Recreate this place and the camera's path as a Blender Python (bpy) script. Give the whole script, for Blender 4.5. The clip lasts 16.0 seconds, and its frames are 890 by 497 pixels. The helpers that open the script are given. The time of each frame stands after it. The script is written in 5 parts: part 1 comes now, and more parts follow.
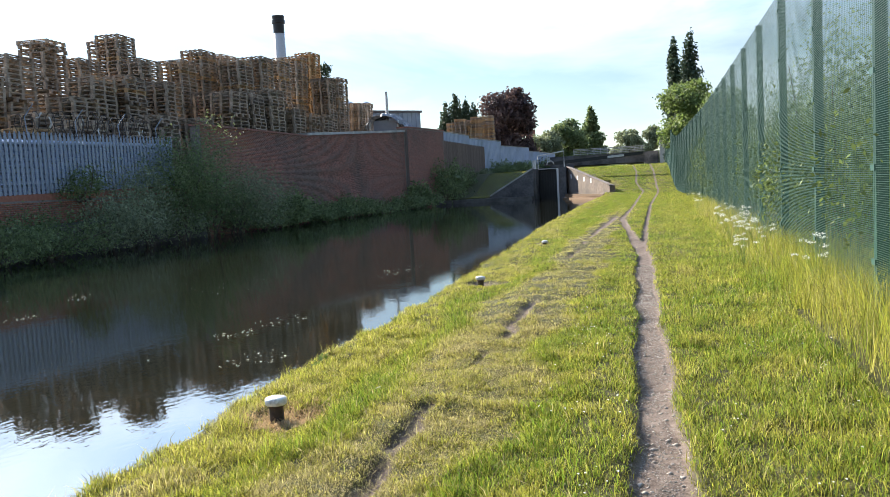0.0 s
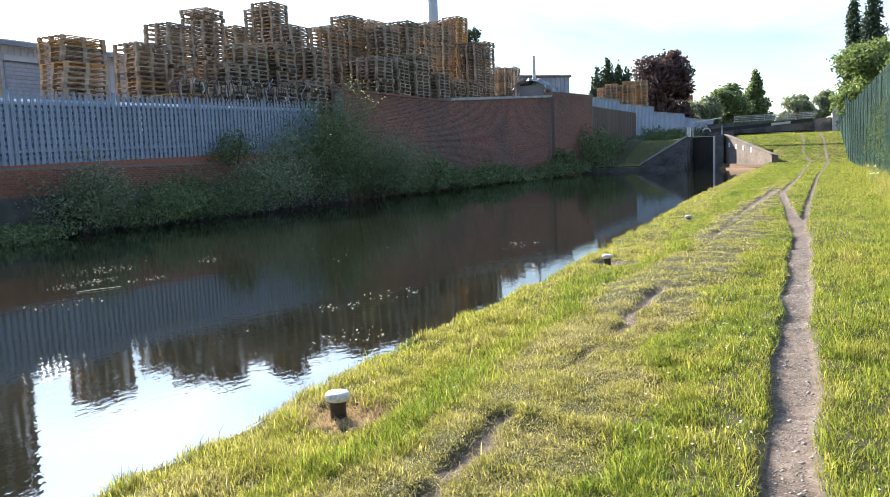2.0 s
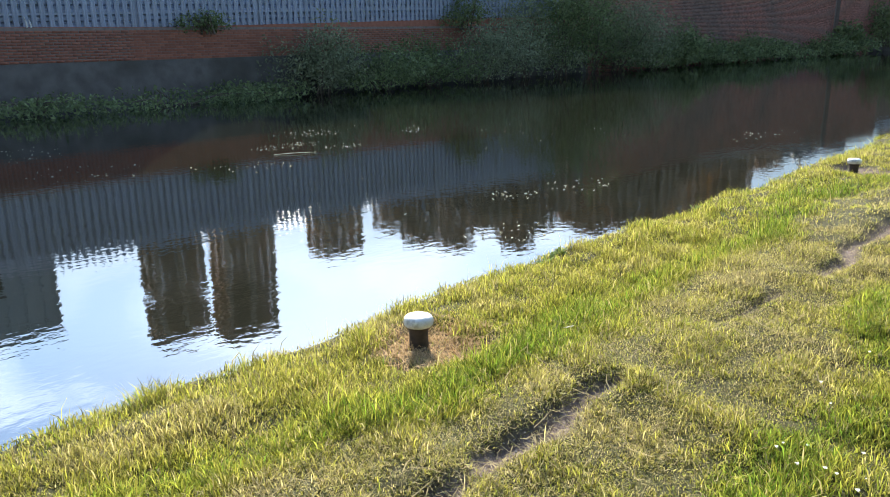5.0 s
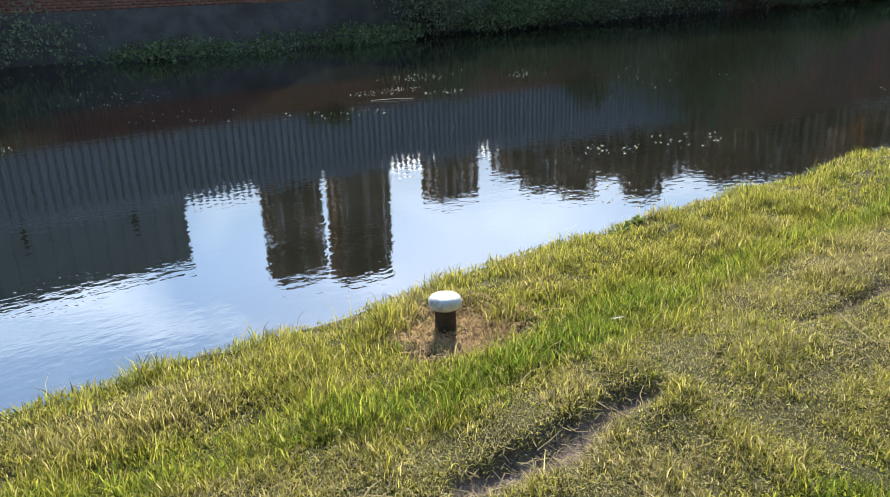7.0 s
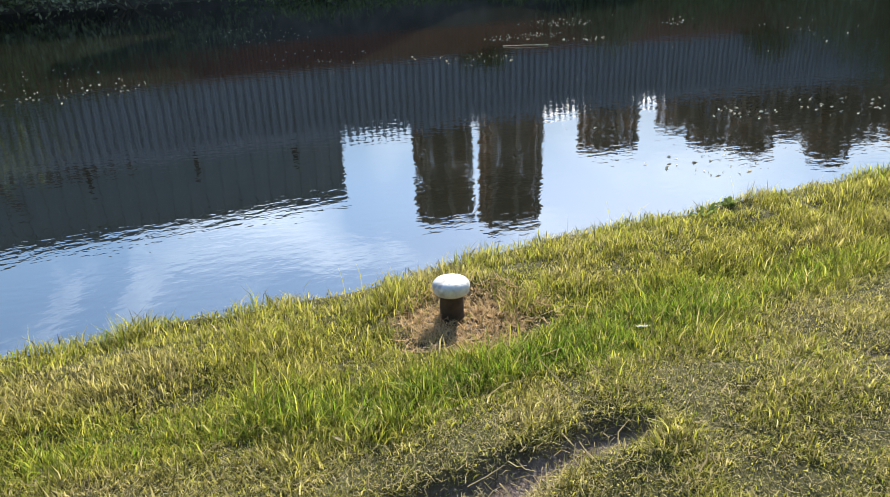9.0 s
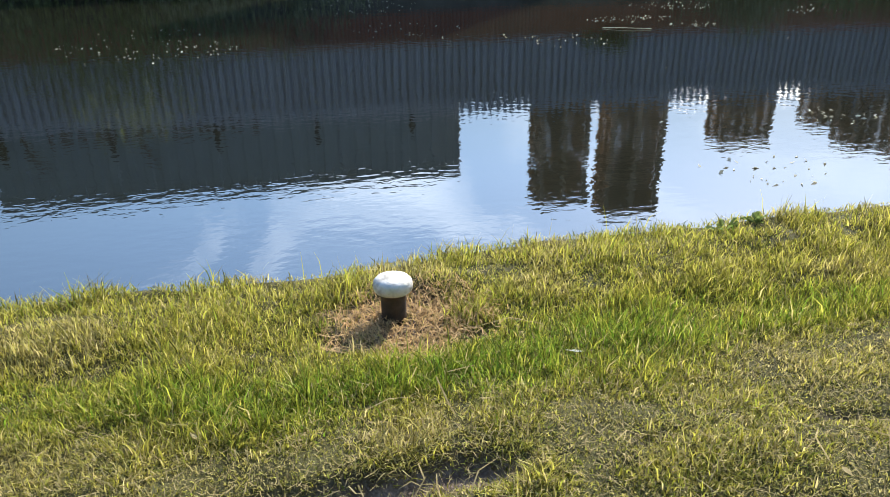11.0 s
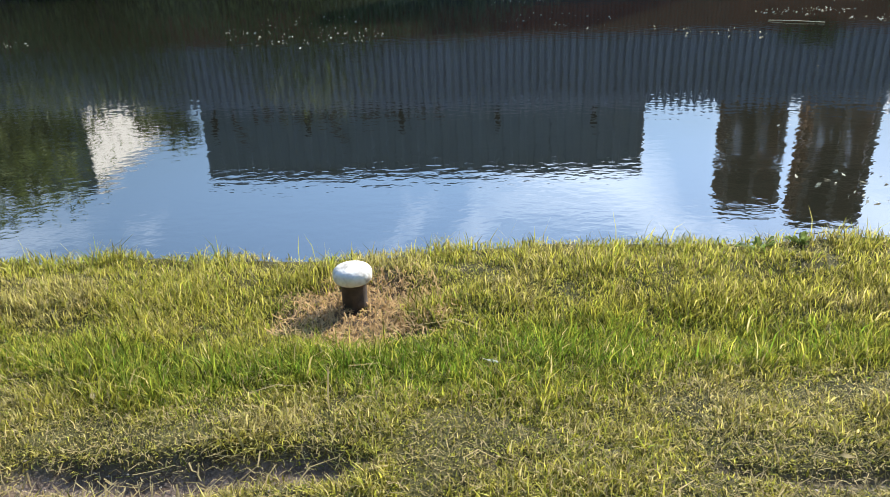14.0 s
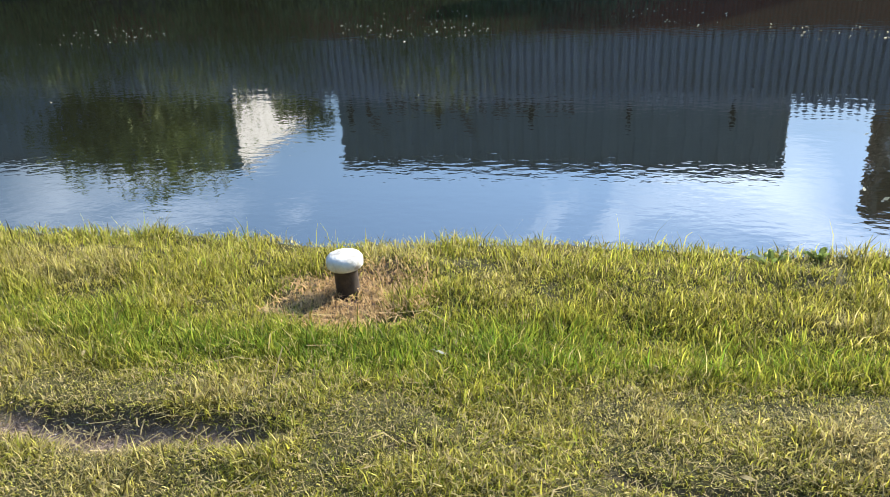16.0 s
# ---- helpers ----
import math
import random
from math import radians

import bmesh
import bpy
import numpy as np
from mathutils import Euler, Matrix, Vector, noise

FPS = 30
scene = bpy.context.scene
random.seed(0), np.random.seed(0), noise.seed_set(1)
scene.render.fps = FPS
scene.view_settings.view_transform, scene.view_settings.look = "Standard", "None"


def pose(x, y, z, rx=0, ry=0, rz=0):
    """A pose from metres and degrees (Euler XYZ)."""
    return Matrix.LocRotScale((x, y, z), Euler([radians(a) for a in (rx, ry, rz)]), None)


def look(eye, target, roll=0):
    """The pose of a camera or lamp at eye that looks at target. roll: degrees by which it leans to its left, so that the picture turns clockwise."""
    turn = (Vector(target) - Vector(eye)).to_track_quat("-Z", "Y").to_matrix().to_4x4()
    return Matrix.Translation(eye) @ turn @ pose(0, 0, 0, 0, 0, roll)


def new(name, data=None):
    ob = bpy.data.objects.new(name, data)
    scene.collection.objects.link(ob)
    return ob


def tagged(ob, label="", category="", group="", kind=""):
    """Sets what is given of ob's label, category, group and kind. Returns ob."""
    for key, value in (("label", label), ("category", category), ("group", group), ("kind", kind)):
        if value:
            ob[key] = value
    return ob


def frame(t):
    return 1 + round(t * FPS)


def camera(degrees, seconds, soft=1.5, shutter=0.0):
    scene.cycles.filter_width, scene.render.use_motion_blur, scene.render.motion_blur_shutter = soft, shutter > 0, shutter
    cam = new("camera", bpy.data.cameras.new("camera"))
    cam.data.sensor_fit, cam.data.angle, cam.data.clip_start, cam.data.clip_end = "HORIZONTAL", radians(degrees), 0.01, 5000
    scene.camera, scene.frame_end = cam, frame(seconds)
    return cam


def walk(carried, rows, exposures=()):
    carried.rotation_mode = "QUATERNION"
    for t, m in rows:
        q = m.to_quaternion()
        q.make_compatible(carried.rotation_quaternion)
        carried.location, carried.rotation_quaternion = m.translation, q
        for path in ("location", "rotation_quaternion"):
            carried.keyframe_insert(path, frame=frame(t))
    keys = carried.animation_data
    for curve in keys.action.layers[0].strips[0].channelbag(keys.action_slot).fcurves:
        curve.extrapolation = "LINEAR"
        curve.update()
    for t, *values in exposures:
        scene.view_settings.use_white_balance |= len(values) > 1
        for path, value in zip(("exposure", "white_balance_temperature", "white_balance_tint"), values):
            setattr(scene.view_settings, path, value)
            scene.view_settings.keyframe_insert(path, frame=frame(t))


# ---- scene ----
cam = camera(59.6, 16.0, soft=0.85)
EXPOSURE = 1.5
METRES, EYE, TILT, LEAN, TURN = 6.1, 1.5, 0.0, 0.0, 15.6
ROWS = [
    (0.0, 0.0, 0.0, 0.0, -0.25, -4.64, 3.11),
    (0.5, 0.014, 0.0292, 0.0008, 1.32, -4.77, 2.67),
    (1.0, 0.025, 0.0711, 0.0008, 3.7, -5.06, 2.6),
    (1.5, 0.0387, 0.105, 0.0011, 7.27, -5.56, 2.57),
    (2.0, 0.0574, 0.1433, -0.0001, 10.65, -6.57, 2.36),
    (2.5, 0.0691, 0.1757, -0.0017, 13.9, -7.46, 2.22),
    (3.0, 0.0792, 0.2191, -0.0026, 16.89, -8.56, 2.09),
    (3.5, 0.0951, 0.2553, -0.0008, 20.27, -10.45, 1.55),
    (4.0, 0.1104, 0.2872, -0.0001, 23.48, -12.5, 0.96),
    (4.5, 0.1154, 0.3217, -0.0014, 26.44, -14.17, 0.71),
    (7.0, 0.1371, 0.4676, -0.0045, 38.36, -19.42, 1.62),
    (7.5, 0.1427, 0.4947, -0.0071, 41.87, -20.48, 1.85),
    (8.0, 0.1573, 0.5292, -0.0061, 45.21, -21.36, 2.12),
    (8.5, 0.1653, 0.5581, -0.0042, 47.96, -22.28, 1.79),
    (9.0, 0.1671, 0.5945, -0.0077, 51.17, -23.14, 1.79),
    (9.5, 0.1762, 0.625, -0.0066, 54.18, -23.81, 1.22),
    (12.0, 0.2193, 0.7636, -0.0121, 65.94, -24.77, 1.09),
    (12.5, 0.2256, 0.7855, -0.0138, 68.07, -24.85, 1.25),
    (13.0, 0.2273, 0.809, -0.0177, 70.83, -24.99, 1.61),
    (13.5, 0.2349, 0.8293, -0.0151, 73.81, -25.11, 1.93),
    (14.0, 0.2466, 0.8552, -0.0141, 76.63, -25.05, 2.32),
    (14.5, 0.2546, 0.8793, -0.0133, 80.02, -25.26, 2.51),
    (15.0, 0.2562, 0.9039, -0.0168, 82.93, -25.12, 2.64),
    (15.5, 0.2629, 0.9245, -0.0132, 85.39, -25.08, 3.12),
    (16.0, 0.275, 0.9512, -0.0118, 87.25, -25.02, 3.39),
]
walk(cam, [(t, pose(0, 0, EYE, TILT, LEAN, TURN) @ pose(METRES * x, METRES * y, METRES * z, 90 + pitch, roll, yaw)) for t, x, y, z, yaw, pitch, roll in ROWS],
     exposures=[(0.0, EXPOSURE - 0.10), (1.5, EXPOSURE + 0.05), (3.0, EXPOSURE + 0.25), (4.5, EXPOSURE + 0.12), (7.0, EXPOSURE - 0.4), (13.0, EXPOSURE - 0.36), (16.0, EXPOSURE - 0.22)])

# ---- world, sun ----
SUN_AZ, SUN_EL = 52.0, 27.0          # degrees left of +y, degrees up
world = bpy.data.worlds.new("sky")
scene.world = world
world.use_nodes = True
wn, wl = world.node_tree.nodes, world.node_tree.links
wn.clear()
sky = wn.new("ShaderNodeTexSky")
sky.sky_type = 'NISHITA'
sky.sun_disc = False
sky.sun_elevation = radians(SUN_EL)
sky.sun_rotation = radians(-SUN_AZ)
sky.air_density, sky.dust_density, sky.ozone_density = 1.0, 0.15, 1.8
tc = wn.new("ShaderNodeTexCoord")
mp = wn.new("ShaderNodeMapping")
mp.inputs["Scale"].default_value = (1.0, 2.2, 4.5)
mp.inputs["Rotation"].default_value = (0.15, 0.2, 0.5)
cl = wn.new("ShaderNodeTexNoise")
cl.inputs["Scale"].default_value = 1.7
cl.inputs["Detail"].default_value = 7
cl.inputs["Roughness"].default_value = 0.55
cl.inputs["Distortion"].default_value = 0.7
ramp = wn.new("ShaderNodeValToRGB")
ramp.color_ramp.elements[0].position, ramp.color_ramp.elements[1].position = 0.46, 0.76
mixc = wn.new("ShaderNodeMixRGB")
mixc.inputs["Color2"].default_value = (9.0, 10.2, 11.8, 1)
fac = wn.new("ShaderNodeMath")
fac.operation = 'MULTIPLY'
fac.inputs[1].default_value = 0.75
bg = wn.new("ShaderNodeBackground")
bg.inputs["Strength"].default_value = 0.048
wo = wn.new("ShaderNodeOutputWorld")
wl.new(tc.outputs["Generated"], mp.inputs["Vector"])
wl.new(mp.outputs["Vector"], cl.inputs["Vector"])
# the veil of high cloud thickens towards the horizon
sep = wn.new("ShaderNodeSeparateXYZ")
wl.new(tc.outputs["Generated"], sep.inputs["Vector"])
low = wn.new("ShaderNodeMapRange")
low.inputs["From Min"].default_value, low.inputs["From Max"].default_value = 0.1, 0.75
low.inputs["To Min"].default_value, low.inputs["To Max"].default_value = 0.09, -0.17
wl.new(sep.outputs["Z"], low.inputs["Value"])
veil = wn.new("ShaderNodeMath")
wl.new(cl.outputs["Fac"], veil.inputs[0])
wl.new(low.outputs["Result"], veil.inputs[1])
wl.new(veil.outputs["Value"], ramp.inputs["Fac"])
wl.new(ramp.outputs["Color"], fac.inputs[0])
wl.new(fac.outputs["Value"], mixc.inputs["Fac"])
wl.new(sky.outputs["Color"], mixc.inputs["Color1"])
# haze scatters forward: the sky brightens smoothly towards the sun
dot = wn.new("ShaderNodeVectorMath")
dot.operation = 'DOT_PRODUCT'
dot.inputs[1].default_value = (-math.sin(radians(SUN_AZ)) * math.cos(radians(SUN_EL)), math.cos(radians(SUN_AZ)) * math.cos(radians(SUN_EL)), math.sin(radians(SUN_EL)))
wl.new(tc.outputs["Generated"], dot.inputs[0])
glow = wn.new("ShaderNodeMapRange")
glow.interpolation_type = 'SMOOTHSTEP'
glow.inputs["From Min"].default_value, glow.inputs["From Max"].default_value = -0.5, 0.85
glow.inputs["To Min"].default_value, glow.inputs["To Max"].default_value = 0.8, 2.5
wl.new(dot.outputs["Value"], glow.inputs["Value"])
haze = wn.new("ShaderNodeVectorMath")
haze.operation = 'SCALE'
wl.new(mixc.outputs["Color"], haze.inputs[0])
wl.new(glow.outputs["Result"], haze.inputs["Scale"])
# sky dimmed low down, and brightened higher up where the water mirrors it
lift = wn.new("ShaderNodeMapRange")
lift.interpolation_type = 'SMOOTHSTEP'
lift.inputs["From Min"].default_value, lift.inputs["From Max"].default_value = 0.14, 0.36
lift.inputs["To Min"].default_value, lift.inputs["To Max"].default_value = 0.47, 1.45
wl.new(sep.outputs["Z"], lift.inputs["Value"])
high = wn.new("ShaderNodeVectorMath")
high.operation = 'SCALE'
wl.new(haze.outputs["Vector"], high.inputs[0])
wl.new(lift.outputs["Result"], high.inputs["Scale"])
wl.new(high.outputs["Vector"], bg.inputs["Color"])
wl.new(bg.outputs["Background"], wo.inputs["Surface"])
sun_data = bpy.data.lights.new("sun", 'SUN')
sun_data.energy, sun_data.angle, sun_data.color = 5.0, radians(0.6), (1.0, 0.93, 0.80)
sun_ob = new("sun", sun_data)
sa, se = radians(SUN_AZ), radians(SUN_EL)
sun_ob.matrix_world = look((-math.sin(sa) * math.cos(se) * 60, math.cos(sa) * math.cos(se) * 60, math.sin(se) * 60), (0, 0, 0))


# ---- materials ----
def mat(name, ca, cb, scale=8.0, rough=0.8, bump=0.2, fine=60.0, metal=0.0, island=0.0, object_var=0.0, stain=None, stain_scale=0.7,
        stretch=(1, 1, 1), spec=0.5, translucent=0.0, bump_dist=0.01):
    m = bpy.data.materials.new(name)
    m.use_nodes = True
    n, l = m.node_tree.nodes, m.node_tree.links
    b = n["Principled BSDF"]
    co = n.new("ShaderNodeTexCoord")
    ma = n.new("ShaderNodeMapping")
    ma.inputs["Scale"].default_value = stretch
    l.new(co.outputs["Object"], ma.inputs["Vector"])
    n1 = n.new("ShaderNodeTexNoise")
    n1.inputs["Scale"].default_value, n1.inputs["Detail"].default_value = scale, 6
    n2 = n.new("ShaderNodeTexNoise")
    n2.inputs["Scale"].default_value, n2.inputs["Detail"].default_value = fine, 4
    l.new(ma.outputs["Vector"], n1.inputs["Vector"])
    l.new(ma.outputs["Vector"], n2.inputs["Vector"])
    add = n.new("ShaderNodeMath")
    add.operation = 'MULTIPLY_ADD'
    add.inputs[1].default_value = 0.35
    l.new(n2.outputs["Fac"], add.inputs[0])
    l.new(n1.outputs["Fac"], add.inputs[2])
    rp = n.new("ShaderNodeMapRange")
    rp.inputs["From Min"].default_value, rp.inputs["From Max"].default_value = 0.45, 0.9
    l.new(add.outputs["Value"], rp.inputs["Value"])
    mx = n.new("ShaderNodeMixRGB")
    mx.inputs["Color1"].default_value, mx.inputs["Color2"].default_value = (*ca, 1), (*cb, 1)
    l.new(rp.outputs["Result"], mx.inputs["Fac"])
    out = mx.outputs["Color"]
    if stain:
        n3 = n.new("ShaderNodeTexNoise")
        n3.inputs["Scale"].default_value, n3.inputs["Detail"].default_value = stain_scale, 5
        l.new(ma.outputs["Vector"], n3.inputs["Vector"])
        r3 = n.new("ShaderNodeMapRange")
        r3.inputs["From Min"].default_value, r3.inputs["From Max"].default_value = 0.45, 0.68
        l.new(n3.outputs["Fac"], r3.inputs["Value"])
        m3 = n.new("ShaderNodeMixRGB")
        m3.inputs["Color2"].default_value = (*stain, 1)
        l.new(r3.outputs["Result"], m3.inputs["Fac"])
        l.new(out, m3.inputs["Color1"])
        out = m3.outputs["Color"]
    for amount, node, socket in ((island, "ShaderNodeNewGeometry", "Random Per Island"), (object_var, "ShaderNodeObjectInfo", "Random")):
        if amount:
            g = n.new(node)
            r = n.new("ShaderNodeMapRange")
            r.inputs["To Min"].default_value, r.inputs["To Max"].default_value = 1 - amount, 1 + amount
            l.new(g.outputs[socket], r.inputs["Value"])
            h = n.new("ShaderNodeHueSaturation")
            l.new(r.outputs["Result"], h.inputs["Value"])
            l.new(out, h.inputs["Color"])
            out = h.outputs["Color"]
    l.new(out, b.inputs["Base Color"])
    b.inputs["Roughness"].default_value = rough
    b.inputs["Metallic"].default_value = metal
    b.inputs["Specular IOR Level"].default_value = spec
    if bump:
        bp = n.new("ShaderNodeBump")
        bp.inputs["Strength"].default_value, bp.inputs["Distance"].default_value = bump, bump_dist
        l.new(add.outputs["Value"], bp.inputs["Height"])
        l.new(bp.outputs["Normal"], b.inputs["Normal"])
    if translucent:
        tr = n.new("ShaderNodeBsdfTranslucent")
        l.new(out, tr.inputs["Color"])
        ms = n.new("ShaderNodeMixShader")
        ms.inputs["Fac"].default_value = translucent
        l.new(b.outputs["BSDF"], ms.inputs[1])
        l.new(tr.outputs["BSDF"], ms.inputs[2])
        l.new(ms.outputs["Shader"], n["Material Output"].inputs["Surface"])
    return m


def blade_mat(name, fresh, yellow, straw, translucent=0.45):
    """Grass: fresh to yellow-green to straw by the blade's own dryness, varied blade by blade."""
    m = bpy.data.materials.new(name)
    m.use_nodes = True
    n, l = m.node_tree.nodes, m.node_tree.links
    b = n["Principled BSDF"]
    g = n.new("ShaderNodeNewGeometry")
    at = n.new("ShaderNodeAttribute")
    at.attribute_name = "dry"
    rp = n.new("ShaderNodeValToRGB")
    el = rp.color_ramp.elements
    el[0].color, el[1].color = (*fresh, 1), (*straw, 1)
    mid = el.new(0.5)
    mid.color = (*yellow, 1)
    l.new(at.outputs["Fac"], rp.inputs["Fac"])
    r = n.new("ShaderNodeMapRange")
    r.inputs["To Min"].default_value, r.inputs["To Max"].default_value = 0.2, 1.85
    l.new(g.outputs["Random Per Island"], r.inputs["Value"])
    y = n.new("ShaderNodeHueSaturation")
    l.new(r.outputs["Result"], y.inputs["Value"])
    l.new(rp.outputs["Color"], y.inputs["Color"])
    l.new(y.outputs["Color"], b.inputs["Base Color"])
    b.inputs["Roughness"].default_value = 0.6
    b.inputs["Specular IOR Level"].default_value = 0.18
    tr = n.new("ShaderNodeBsdfTranslucent")
    l.new(y.outputs["Color"], tr.inputs["Color"])
    ms = n.new("ShaderNodeMixShader")
    ms.inputs["Fac"].default_value = translucent
    l.new(b.outputs["BSDF"], ms.inputs[1])
    l.new(tr.outputs["BSDF"], ms.inputs[2])
    l.new(ms.outputs["Shader"], n["Material Output"].inputs["Surface"])
    return m


def ground_mat():
    m = bpy.data.materials.new("turf_and_soil")
    m.use_nodes = True
    n, l = m.node_tree.nodes, m.node_tree.links
    b = n["Principled BSDF"]
    co = n.new("ShaderNodeTexCoord")

    def noise_mix(scale, a, c, lo=0.35, hi=0.65, detail=6):
        t = n.new("ShaderNodeTexNoise")
        t.inputs["Scale"].default_value, t.inputs["Detail"].default_value = scale, detail
        l.new(co.outputs["Object"], t.inputs["Vector"])
        r = n.new("ShaderNodeMapRange")
        r.inputs["From Min"].default_value, r.inputs["From Max"].default_value = lo, hi
        l.new(t.outputs["Fac"], r.inputs["Value"])
        x = n.new("ShaderNodeMixRGB")
        x.inputs["Color1"].default_value, x.inputs["Color2"].default_value = (*a, 1), (*c, 1)
        l.new(r.outputs["Result"], x.inputs["Fac"])
        return t, x
    t1, turf = noise_mix(9, (0.042, 0.040, 0.014), (0.095, 0.088, 0.034))
    t2, soil = noise_mix(14, (0.10, 0.070, 0.054), (0.24, 0.18, 0.145))
    t3, pebbles = noise_mix(90, (0.09, 0.06, 0.045), (0.33, 0.27, 0.23), 0.45, 0.7, 3)
    sm = n.new("ShaderNodeMixRGB")
    sm.inputs["Fac"].default_value = 0.32
    l.new(soil.outputs["Color"], sm.inputs["Color1"])
    l.new(pebbles.outputs["Color"], sm.inputs["Color2"])
    at = n.new("ShaderNodeAttribute")
    at.attribute_name = "soil"
    x = n.new("ShaderNodeMixRGB")
    l.new(at.outputs["Fac"], x.inputs["Fac"])
    l.new(turf.outputs["Color"], x.inputs["Color1"])
    l.new(sm.outputs["Color"], x.inputs["Color2"])
    l.new(x.outputs["Color"], b.inputs["Base Color"])
    b.inputs["Roughness"].default_value = 0.95
    b.inputs["Specular IOR Level"].default_value = 0.2
    bp = n.new("ShaderNodeBump")
    bp.inputs["Strength"].default_value, bp.inputs["Distance"].default_value = 0.7, 0.012
    ad = n.new("ShaderNodeMath")
    l.new(t1.outputs["Fac"], ad.inputs[0])
    l.new(t3.outputs["Fac"], ad.inputs[1])
    l.new(ad.outputs["Value"], bp.inputs["Height"])
    l.new(bp.outputs["Normal"], b.inputs["Normal"])
    return m


def water_mat():
    m = bpy.data.materials.new("murky_water")
    m.use_nodes = True
    n, l = m.node_tree.nodes, m.node_tree.links
    b = n["Principled BSDF"]
    b.inputs["Base Color"].default_value = (0.012, 0.013, 0.008, 1)
    b.inputs["Roughness"].default_value = 0.015
    b.inputs["IOR"].default_value = 3.0
    co = n.new("ShaderNodeTexCoord")
    heights = []
    for scale, stretch, weight in ((3.5, (1.0, 0.5, 1), 0.38), (15.0, (1.0, 0.6, 1), 0.34), (0.7, (1, 0.7, 1), 0.4)):
        ma = n.new("ShaderNodeMapping")
        ma.inputs["Scale"].default_value = stretch
        ma.inputs["Rotation"].default_value = (0, 0, 0.25)
        t = n.new("ShaderNodeTexNoise")
        t.inputs["Scale"].default_value, t.inputs["Detail"].default_value = scale, 2
        l.new(co.outputs["Object"], ma.inputs["Vector"])
        l.new(ma.outputs["Vector"], t.inputs["Vector"])
        k = n.new("ShaderNodeMath")
        k.operation = 'MULTIPLY'
        k.inputs[1].default_value = weight
        l.new(t.outputs["Fac"], k.inputs[0])
        heights.append(k)
    a1, a2 = n.new("ShaderNodeMath"), n.new("ShaderNodeMath")
    l.new(heights[0].outputs["Value"], a1.inputs[0])
    l.new(heights[1].outputs["Value"], a1.inputs[1])
    l.new(a1.outputs["Value"], a2.inputs[0])
    l.new(heights[2].outputs["Value"], a2.inputs[1])
    bp = n.new("ShaderNodeBump")
    bp.inputs["Strength"].default_value, bp.inputs["Distance"].default_value = 1.0, 0.0025
    l.new(a2.outputs["Value"], bp.inputs["Height"])
    l.new(bp.outputs["Normal"], b.inputs["Normal"])
    return m


M_GROUND = ground_mat()
M_WATER = water_mat()
M_GRASS = blade_mat("grass", (0.132, 0.225, 0.023), (0.385, 0.362, 0.06), (0.44, 0.375, 0.18))
M_STRAW = mat("straw", (0.27, 0.21, 0.095), (0.44, 0.36, 0.19), 40, 0.9, 0, island=0.3, translucent=0.2, spec=0.08)
M_TAN_STRAW = mat("tan_straw", (0.42, 0.27, 0.12), (0.62, 0.43, 0.22), 40, 0.9, 0, island=0.3, translucent=0.2, spec=0.08)
M_LEAF_HEDGE = mat("hedge_leaf", (0.09, 0.13, 0.04), (0.19, 0.24, 0.08), 1.2, 0.6, 0, island=0.45, translucent=0.35, spec=0.2)
M_PEBBLE = mat("pebble", (0.22, 0.18, 0.15), (0.42, 0.37, 0.32), 60, 0.8, 0.2, island=0.35)
M_BRICK = mat("red_brick", (0.27, 0.105, 0.075), (0.40, 0.175, 0.125), 9, 0.9, 0.4, island=0.4, stain=(0.19, 0.115, 0.09), stain_scale=0.35)
M_BRICK_NEW = mat("orange_brick", (0.26, 0.10, 0.062), (0.37, 0.155, 0.10), 9, 0.9, 0.4, object_var=0.2, island=0.15)
M_MORTAR = mat("mortar", (0.20, 0.16, 0.14), (0.31, 0.26, 0.23), 12, 0.95, 0.5)
M_CONCRETE = mat("weathered_concrete", (0.11, 0.10, 0.09), (0.20, 0.185, 0.17), 3, 0.9, 0.5, stain=(0.08, 0.075, 0.06), stain_scale=0.5)
M_COPING = mat("pale_coping_stone", (0.42, 0.41, 0.38), (0.60, 0.58, 0.55), 4, 0.85, 0.4, stain=(0.25, 0.24, 0.2))
M_STEEL_BLUE = mat("galvanised_steel_blue_grey", (0.30, 0.35, 0.44), (0.40, 0.45, 0.54), 5, 0.55, 0.1, metal=0.1, object_var=0.08)
M_SHEET_BLUE = mat("blue_ribbed_sheet", (0.42, 0.50, 0.66), (0.54, 0.61, 0.75), 1.5, 0.6, 0.1, stain=(0.38, 0.44, 0.54), stain_scale=0.4)
M_PALLET = mat("weathered_pallet_wood", (0.27, 0.205, 0.15), (0.47, 0.37, 0.275), 6, 0.85, 0.3, object_var=0.28, island=0.18, stretch=(1, 6, 6))
M_PALLET_NEW = mat("fresh_pallet_wood", (0.42, 0.26, 0.13), (0.58, 0.39, 0.20), 6, 0.8, 0.3, object_var=0.15, island=0.15, stretch=(1, 6, 6))
M_GREEN_STEEL = mat("green_coated_steel", (0.016, 0.065, 0.05), (0.03, 0.10, 0.078), 6, 0.45, 0.1)
M_LEAF = mat("bush_leaf", (0.13, 0.175, 0.07), (0.25, 0.30, 0.13), 1.2, 0.6, 0, island=0.45, translucent=0.35, spec=0.3)
M_LEAF_GREY = mat("willow_leaf", (0.19, 0.22, 0.12), (0.33, 0.36, 0.21), 1.2, 0.6, 0, island=0.4, translucent=0.35, spec=0.3)
